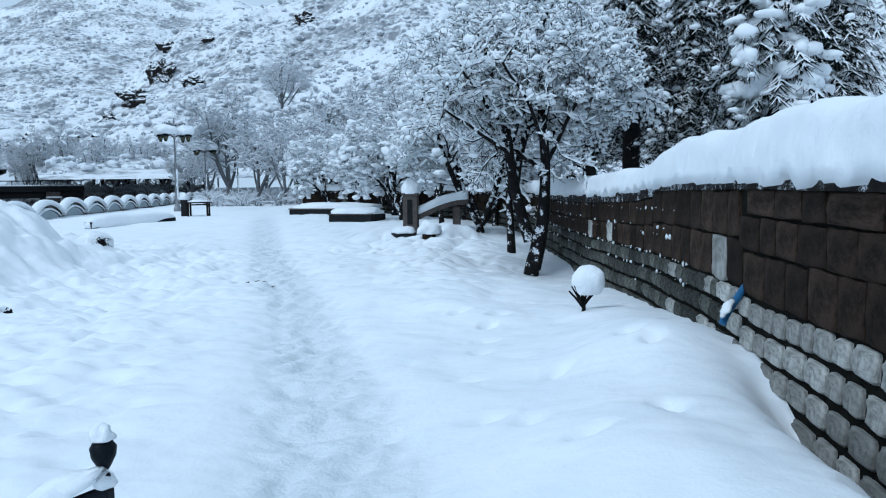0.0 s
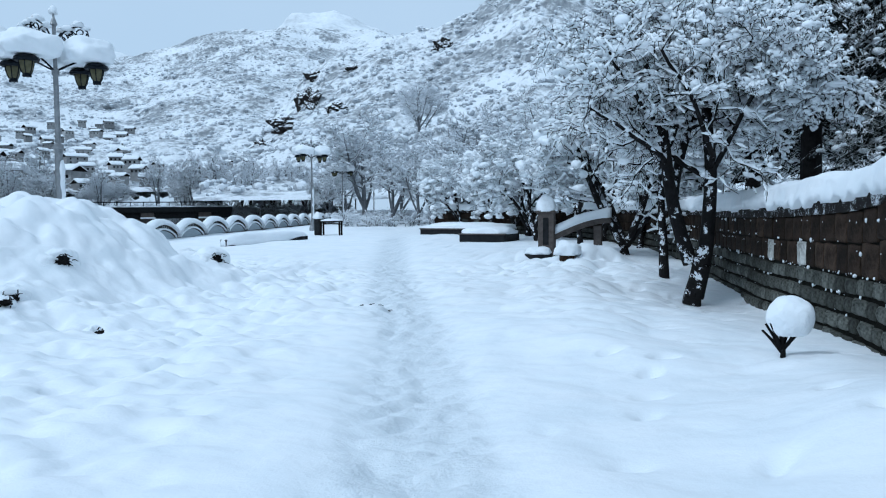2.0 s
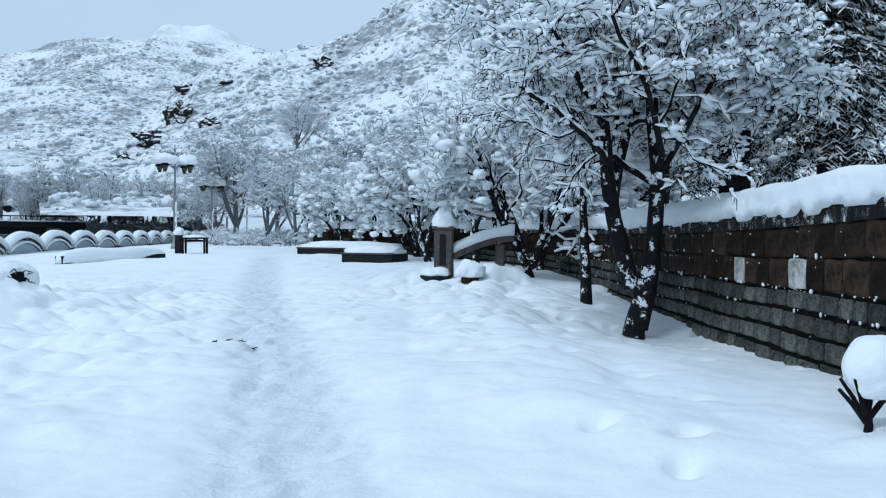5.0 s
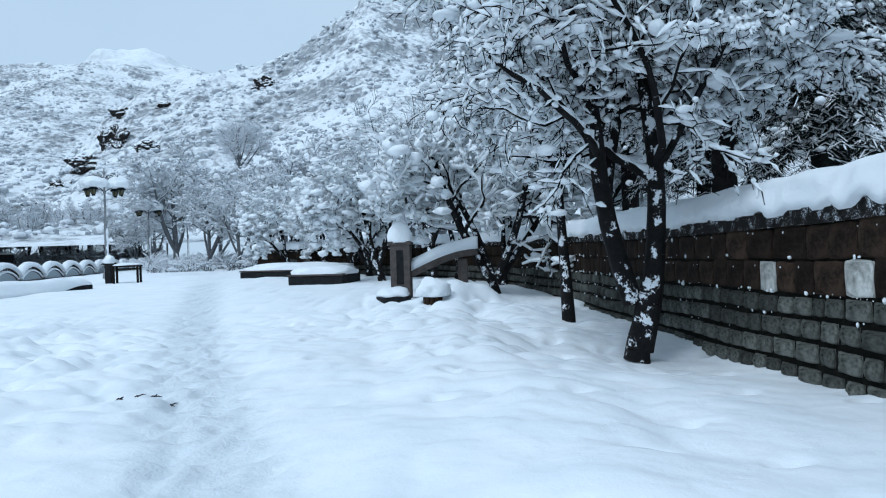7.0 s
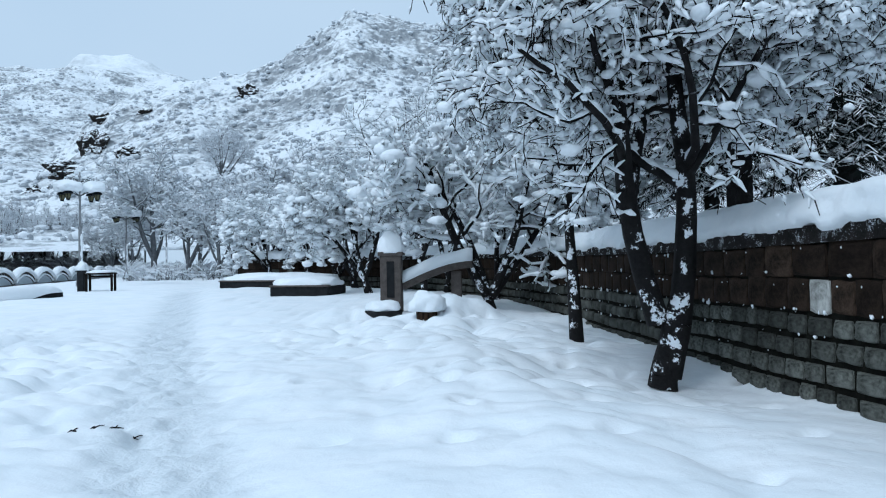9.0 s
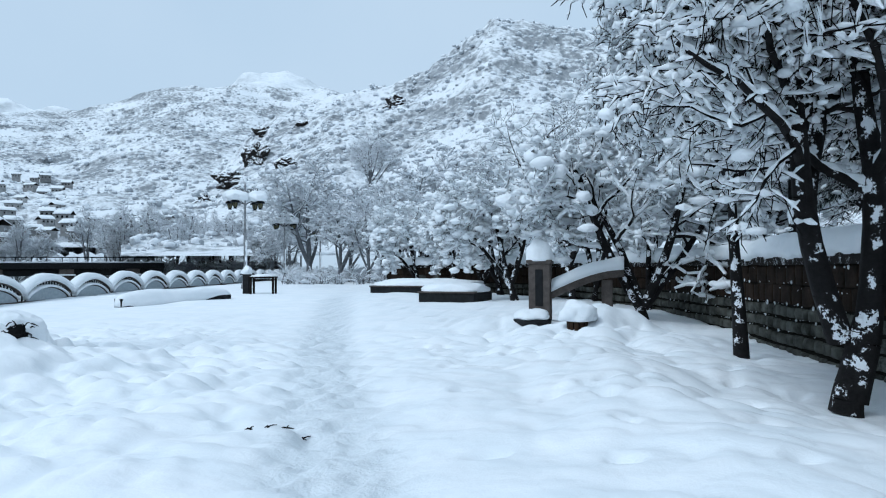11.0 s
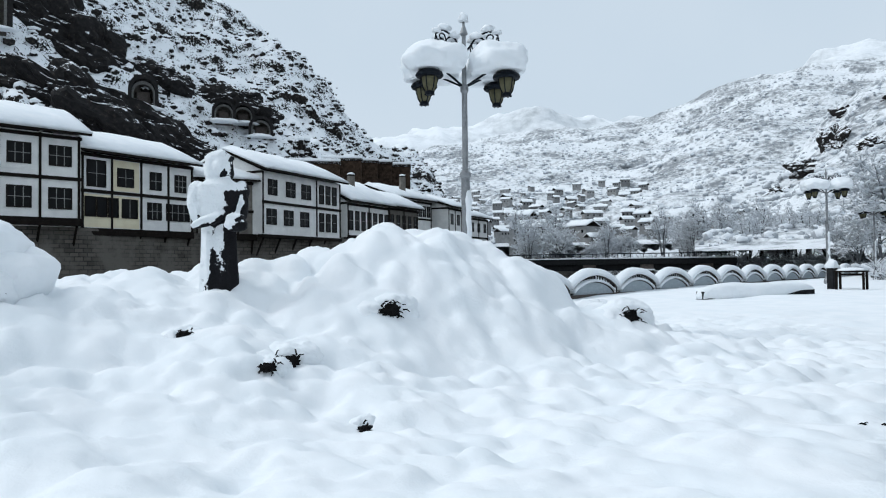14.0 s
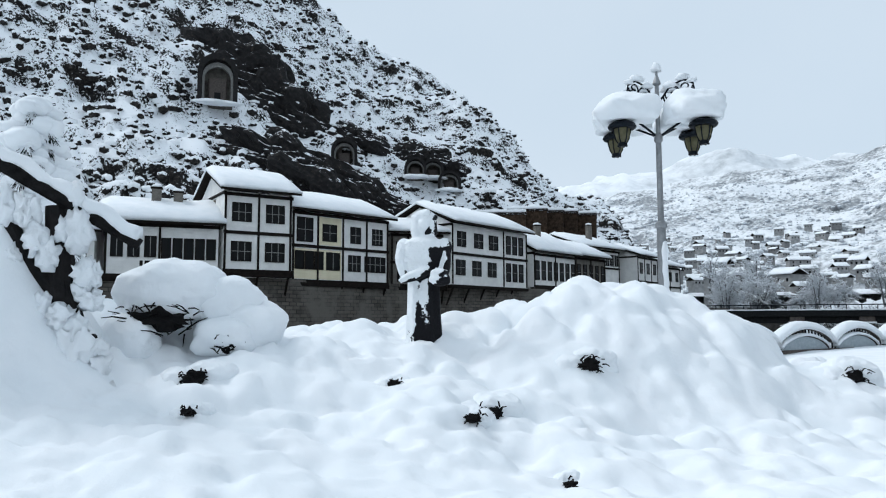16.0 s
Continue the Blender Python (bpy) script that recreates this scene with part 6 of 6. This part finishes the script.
def tomb(b, el, w, h, out):
    x, y, z = on_cliff(b, el)
    x, y = x + out * math.sin(radians(b)), y - out * math.cos(radians(b))
    t = base("rock_tomb", x, y, z - h / 2, b)
    for name, k, y0, y1, mat in (("arch", 1.0, 0.0, 4.0, CONCRETE), ("chamber", 0.62, 2.6, 3.2, WORN)):
        bm = bmesh.new()
        if name == "arch":
            o, i = arch_outline(w * 1.28, h * 1.14), arch_outline(w, h)
            rings = [[bm.verts.new((px, yy, pz)) for px, pz in ring] for ring, yy in ((o, 0), (i, 0), (i, 3.4), (o, 3.4))]
            for a, c in ((0, 1), (1, 2), (3, 0)):
                for k2 in range(len(o) - 1):
                    bm.faces.new((rings[a][k2], rings[a][k2 + 1], rings[c][k2 + 1], rings[c][k2]))
            part("arch", bm, DARK_ROCK, t, "cut arch in dark rock")
        else:
            o = arch_outline(w * 0.98, h * 0.99)
            bm.faces.new([bm.verts.new((px, 3.3, pz)) for px, pz in o])
            part("back_wall", bm, WORN, t)
            rim = bmesh.new()
            o, i = arch_outline(w * 0.99, h * 0.985), arch_outline(w * 0.84, h * 0.88)
            rings = [[rim.verts.new((px, yy, pz)) for px, pz in ring] for ring, yy in ((o, 1.2), (i, 1.2), (i, 1.7), (o, 1.7))]
            for a, c in ((0, 1), (1, 2), (3, 0)):
                for k2 in range(len(o) - 1):
                    rim.faces.new((rings[a][k2], rings[a][k2 + 1], rings[c][k2 + 1], rings[c][k2]))
            part("rim", rim, BAR_PAINT, t, "paler cut rim")
            part("block", boxes(((-w * 0.6, 1.8, 0), (w * 0.6, 3.25, h * 0.66)), bevel=0.3), CONCRETE, t, "carved stone chamber")
            # a thin dark plate draws the doorway's shade; no opening is cut
            part("doorway_shade", boxes(((-w * 0.2, 1.77, h * 0.1), (w * 0.2, 1.797, h * 0.32))), GLASS, t)
    bm = lump((w * 1.6, 1.2, 0.5), b, 0.2, 3, -0.2)
    part("snow_sill", bm, SNOW, t, smooth=True)
    tagged(t, "arched tomb cut into the dark cliff, snow on its sill", "rock tomb", "rock tombs")


def crag_face(b, el, size, seed, turn=0.0, tilt=0.0):
    x, y, z = on_cliff(b, el)
    bm = lump(size, seed, 0.26, 5, -1, 2.2)
    for q in bm.verts:
        q.co += Vector((0.6, 0.3, 0.8)) * 0.9 * noise.noise(q.co * 0.35 + Vector((seed, 0, 0)))
        q.co.y -= 0.9 * (0.5 - abs(noise.noise(Vector((q.co.x * 0.5 + seed, q.co.y * 0.5, q.co.z * 1.1))))) + 0.35 * noise.noise(q.co * 1.9)
    me = bpy.data.meshes.new("rock_outcrop")
    bm.to_mesh(me)
    bm.free()
    me.materials.append(DARK_ROCK)
    ob = new("rock_outcrop", me)
    ob.matrix_world = pose(x, y, z, 0, 0, b) @ pose(0, 0, 0, 0, tilt, 0)
    tagged(ob, "bare dark rock outcrop on the cliff", "rock", "cliff outcrops")


for tb, te, tw, th, to in ((89.7, 16.3, 2.2, 6.6, 9.5), (80.0, 12.0, 1.55, 4.2, 7.0), (74.4, 11.2, 1.4, 3.0, 6.0), (73.0, 11.1, 1.4, 3.0, 6.0), (71.7, 10.2, 1.5, 3.0, 6.0)):
    tomb(tb, te, tw, th, to)
for cb, ce, cs, sd, ct in ((88.6, 17.6, (10, 4.5, 8.0), 3, 30), (85.2, 15.0, (10, 4.0, 6.5), 5, 38), (83.0, 10.0, (12, 4.5, 5.2), 6, 32), (79.2, 12.9, (6.5, 3.6, 4.2), 8, 20), (73.6, 11.6, (7, 3.6, 4.0), 9, 15), (78.5, 8.8, (8, 4, 3.4), 10, 30)):
    crag_face(cb, ce, cs, sd, 0, ct)


# ---- the town on the far slope ----
def town_house(w, d, h, seed):
    t = base("town_house", 0, 0, 0)
    part("wall", boxes(((-w / 2, -d / 2, -5), (w / 2, d / 2, h))), TOWN_WALL, t)
    prof = [(-d / 2 - 1.0, h), (0, h + 2.2), (d / 2 + 1.0, h)]
    part("roof", sheet(prof, -w / 2 - 1.0, w / 2 + 1.0, 0.15), TIMBER, t)
    part("snow_roof", sheet([(y, z + 0.155) for y, z in prof], -w / 2 - 1.05, w / 2 + 1.05, 0.9, 0.2, seed), SNOW, t, smooth=True)
    rows = max(1, int(h / 2.8))
    for i in range(rows):
        for k in range(3):
            x = -w / 2 + w * (k + 0.5) / 3
            part("window", boxes(((x - 0.55, -d / 2 - 0.04, 0.7 + i * 2.8), (x + 0.55, -d / 2 - 0.003, 2.1 + i * 2.8))), GLASS, t)
    return tagged(t, "small town house under a snowy roof", "house", "town on the slope")


town_kinds = [town_house(9, 8, 3.4, 1), town_house(12, 8, 3.6, 2), town_house(8, 7, 2.8, 3), town_house(15, 9, 5.6, 4)]


def mid_slope(b, r):
    k = (r - 150) / 470
    top = float(np.interp(b, [o[0] for o in MID_HILL], [o[1] for o in MID_HILL]))
    return HUB[2] + r * math.tan(radians(1.6 + (top - 1.6) * max(0.0, k) ** 0.85))


rng = random.Random(21)
placed = []
count = 0
while count < 125:
    b, r = rng.uniform(30, 64), 152 + 210 * rng.random() ** 1.6
    if r > 215 and b < 42 or r > 290 and rng.random() < 0.5:
        continue
    x, y = polar(b, r)
    if any(math.dist((x, y), q) < 10 for q in placed) or (r < 150 and b < 50):
        continue
    placed.append((x, y))
    z = mid_slope(b, r) + 0.3 if r > 150 else 0.8
    m = pose(x, y, z, 0, 0, b + rng.uniform(-40, 40)) @ Matrix.Scale(rng.uniform(0.42, 0.68), 4)
    kind = town_kinds[rng.randrange(4) if r < 230 else rng.randrange(3)]
    if count < 4:
        kind = town_kinds[count]
        kind.matrix_world = m
    else:
        copy_thing(kind, m)
    count += 1


def scrub_field(name, slope, b0, b1, share, count, seed, size, dark, pale, label):
    """Bushes scattered over a slope, each with snow on it; share: how far up the slope they reach."""
    rs = np.random.RandomState(seed)
    me = slope.data
    co = np.empty(len(me.vertices) * 3)
    me.vertices.foreach_get("co", co)
    co = co.reshape(-1, 3)
    co = co[int(len(co) * 0.05): int(len(co) * share)]
    bearing = np.degrees(np.arctan2(HUB[0] - co[:, 0], co[:, 1] - HUB[1]))
    co = co[(bearing > b0) & (bearing < b1)]
    c = co[rs.choice(len(co), count)] + rs.randn(count, 3) * np.array([0.6, 0.6, 0.1])
    s = size * (0.35 + rs.rand(count) ** 2 * 1.3)
    t = new(name)
    under("twigs", clump_mesh("twigs", c, s, dark, seed, 0.8), t)
    up = c + np.array([0, 0, 0.38]) * s[:, None]
    under("snow", clump_mesh("snow", up, s * 0.95, pale, seed + 1, 0.6), t)
    tagged(t, label, "scrub", kind="stuff")


scrub_field("scrub", slope_mid, 28, 62, 0.75, 5200, 5, 0.85, HAZY_FROST, HOAR, "frosted, haze-pale scrub scattered over the broad mountain slope")
scrub_field("scrub", slope_near, -12, 38, 0.8, 5200, 6, 0.75, HAZY_FROST, HOAR, "frosted, haze-pale scrub scattered over the snowy hillside")
scrub_field("scrub", cliff, 58, 112, 0.8, 8000, 7, 0.5, CLIFF, SNOW, "snow-capped bushes clinging to the dark cliff")


# ---- frosted undergrowth between promenade and hill, and rocks on the hill ----
def undergrowth(seed, b0, b1, r0, r1, count, high, thick):
    """Arching snow-lined shoots rising in tufts out of the snow."""
    rs = np.random.RandomState(seed)
    shoots, steps = 22, 4
    b, r = b0 + (b1 - b0) * rs.rand(count), r0 + (r1 - r0) * rs.rand(count)
    x, y = HUB[0] - r * np.sin(np.radians(b)), HUB[1] + r * np.cos(np.radians(b))
    root = np.repeat(np.stack([x, y, np.maximum(land(x, y, False), 0.2) - 0.1], 1), shoots, axis=0)
    tall = np.repeat(high * (0.45 + 0.8 * rs.rand(count)), shoots)
    n = len(root)
    way, lean = rs.rand(n) * 6.283, 0.15 + 0.9 * rs.rand(n)
    out = np.stack([np.cos(way) * lean, np.sin(way) * lean, np.ones(n)], 1)
    p = root + 0.25 * rs.randn(n, 3) * np.array([1, 1, 0])
    rows = []
    for i in range(steps):
        d = out / np.linalg.norm(out, axis=1, keepdims=True) * (tall / steps)[:, None]
        q = p + d
        rows.append(np.concatenate([p, q, np.full((n, 1), thick * (1 - 0.2 * i)), np.full((n, 1), thick * (0.8 - 0.2 * i)), np.full((n, 1), 2)], 1))
        p = q
        out = out * np.array([1.35, 1.35, 0.72]) + 0.4 * rs.randn(n, 3) * lean[:, None]
    rows = np.concatenate(rows)
    t = new("undergrowth")
    under("twigs", limb_mesh("twigs", rows, TWIG, 3), t)
    under("frost", limb_mesh("frost", rows, HOAR, 3, True, thick * 1.9, seed + 1), t)
    tagged(t, "frosted shrubs and hedges below the hillside", "shrubs", kind="stuff")


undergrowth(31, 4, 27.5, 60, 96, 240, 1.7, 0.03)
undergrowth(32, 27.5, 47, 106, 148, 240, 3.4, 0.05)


def hill_rock(b, el, size, seed):
    top = float(np.interp(b, [o[0] for o in NEAR_HILL], [o[1] for o in NEAR_HILL]))
    r = 95 + 205 * min(1.0, (el - 1) / (top - 1)) ** (1 / 0.85) - 2
    x, y = polar(b, r)
    bm = lump([0.95 * v for v in size], seed, 0.45, 5, -1, 1.6)
    me = bpy.data.meshes.new("rock_outcrop")
    bm.to_mesh(me)
    bm.free()
    me.materials.append(CLIFF)
    ob = new("rock_outcrop", me)
    ob.matrix_world = pose(x, y, HUB[2] + r * math.tan(radians(el)), 0, 0, b)
    tagged(ob, "snow-dusted rock jutting from the snowy hillside", "rock", "hillside rocks")


for b, el, size, seed in ((28.8, 10.0, (5, 3, 4.2), 61), (29.6, 8.4, (4, 3, 4.6), 62), (26.2, 10.8, (3, 2.4, 2.2), 63), (31.5, 6.6, (5, 3, 3), 64), (27.5, 8.0, (3, 2, 2), 65), (33.2, 5.0, (4, 3, 2.4), 66), (19.0, 12.6, (4, 3, 3), 67)):
    hill_rock(b, el, size, seed)


# ---- the stones of the garden wall ----
def stone_mesh(name, mat, seed, rough, round_by):
    """One rough block, a metre each way, its face towards -y."""
    bm = bmesh.new()
    bmesh.ops.create_grid(bm, x_segments=5, y_segments=4, size=0.5)
    for v in bm.verts:
        x, z = (math.copysign((abs(q) * 2) ** 0.55 / 2, q) for q in (v.co.x, v.co.y))
        edge = max(abs(x), abs(z)) * 2
        bulge = rough * (1 - edge ** 8) + rough * 0.7 * noise.noise(Vector((x * 3, z * 3, seed * 5.1)))
        skew = 0.07 * noise.noise(Vector((x * 2, z * 2, seed * 9.7 + 3)))
        corner = 1 - round_by * max(0.0, abs(x) + abs(z) - 0.68) / 0.32
        x, z = x * corner, z * corner
        v.co = Vector((x + skew, -bulge if edge < 0.98 else 0.02, z + 0.5 + skew))
    rim = [e for e in bm.edges if e.is_boundary]
    got = bmesh.ops.extrude_edge_only(bm, edges=rim)
    for v in got["geom"]:
        if isinstance(v, bmesh.types.BMVert):
            v.co.y += 1.0
    me = bpy.data.meshes.new(name)
    bmesh.ops.recalc_face_normals(bm, faces=bm.faces)
    for q in bm.faces:
        q.smooth = True
    bm.to_mesh(me)
    bm.free()
    me.materials.append(mat)
    return me


pale = [stone_mesh("block", PALE_STONE, k, 0.5, 0.04) for k in range(8)]
white = [stone_mesh("block", WHITE_STONE, k + 40, 0.5, 0.07) for k in range(8)]
brown = [stone_mesh("slab", BROWN_STONE, k + 20, 0.3, 0.035) for k in range(6)]
rng = random.Random(3)
# course: which level it begins at and ends at, block lengths, kind; levels rise from the foot over the split to the coping
COURSES = [(-5, -4, 0.34, 0.56, "pale"), (-4, -3, 0.34, 0.56, "pale"), (-3, -2, 0.34, 0.58, "pale"), (-2, -1, 0.30, 0.56, "pale"), (-1, 0, 0.26, 0.52, "pale"), (0, 1, 0.36, 0.66, "brown"), (1, 2, 0.4, 0.8, "brown"), (2, 3, 0.4, 0.9, "brown")]


def level(y, k):
    split, top = wall_split(y), wall_top(y) - (0.12 if y < 9.9 else 0.2)
    if k <= 0:
        return split + 0.265 * k
    share = (0.42, 0.75, 1.0) if y < 5.7 else (0.5, 1.0, 1.0)
    return split + (top - split) * share[k - 1]


PALE_PATCH = ((6.1, 6.6), (7.3, 7.5), (14.8, 15.2), (16.2, 16.6))
far_mats, made = [], 0
for lo, hi, a, b, kind in COURSES:
    s = rng.uniform(0, 0.2)
    while s < WALL_LENGTH - 0.6:
        w = rng.uniform(a, b) * (0.9 if kind == "pale" else 1.0)
        x, y, turn = wall_at(s + w / 2)
        z0, z1 = level(y, lo), level(y, hi)
        if z1 - z0 < 0.06:
            s += w
            continue
        wobble = (0.014 if kind == "pale" else 0.006) * math.sin(s * 1.9 + lo * 20)
        z0, z1 = z0 + wobble, z1 + wobble
        gap = rng.uniform(0.045, 0.075) if kind == "pale" else rng.uniform(0.008, 0.022)
        slit = (rng.uniform(0.075, 0.105) if s < 12 else rng.uniform(0.06, 0.085)) if kind == "pale" else 0.014
        k = kind
        if lo == 0 and (any(p < y < q for p, q in PALE_PATCH) or rng.random() < 0.02):
            k = "pale"
        deep = rng.uniform(0.05, 0.085) if kind == "pale" else rng.uniform(0.033, 0.043)
        m = pose(x, y, z0 + gap / 2, 0, 0, math.degrees(turn) + 180) @ Matrix.Diagonal((w - slit, deep, z1 - z0 - gap, 1))
        me = rng.choice((white if y < 6.2 or kind == "brown" or y < 9 and rng.random() < 0.3 else pale) if k == "pale" else brown)
        if 1.6 < y < 19.0 and made < 330:
            ob = new("block" if k == "pale" else "slab", me)
            ob.parent = garden_wall
            ob.matrix_world = m
            made += 1
        else:
            far_mats.append((k, me, m))
        s += w
for k in ("pale", "brown"):
    v, f, at = [], [], 0
    for kk, me, m in far_mats:
        if kk != k:
            continue
        pts = np.empty(len(me.vertices) * 3)
        me.vertices.foreach_get("co", pts)
        mm = np.array(m)
        pts = pts.reshape(-1, 3) @ mm[:3, :3].T + mm[:3, 3]
        v.append(pts)
        f += [tuple(i + at for i in p.vertices) for p in me.polygons]
        at += len(pts)
    ob = under("far_blocks" if k == "pale" else "far_slabs", mesh_of("stones", np.concatenate(v), f, PALE_STONE if k == "pale" else BROWN_STONE, True), garden_wall)
    tagged(ob, kind="stuff")

# crumbs of snow lodged in the joints
rs = np.random.RandomState(12)
centres, sizes = [], []
for _ in range(340):
    s = rs.uniform(13, 36)
    x, y, turn = wall_at(s)
    split = wall_split(y)
    rise = rs.choice([0, 0, 0, 0, -0.265, -0.265, -0.53, 0.42, 0.3, 0.7])
    centres.append((x - 0.015 * math.sin(turn), y + 0.015 * math.cos(turn), split + rise + rs.uniform(-0.01, 0.03)))
    sizes.append(0.005 + 0.02 * rs.rand() ** 3)
tagged(new("snow_crumbs", clump_mesh("snow_crumbs", np.array(centres), np.array(sizes), SNOW, 4, 1.6)), "crumbs of snow lodged between the wall stones", "snow", kind="stuff")
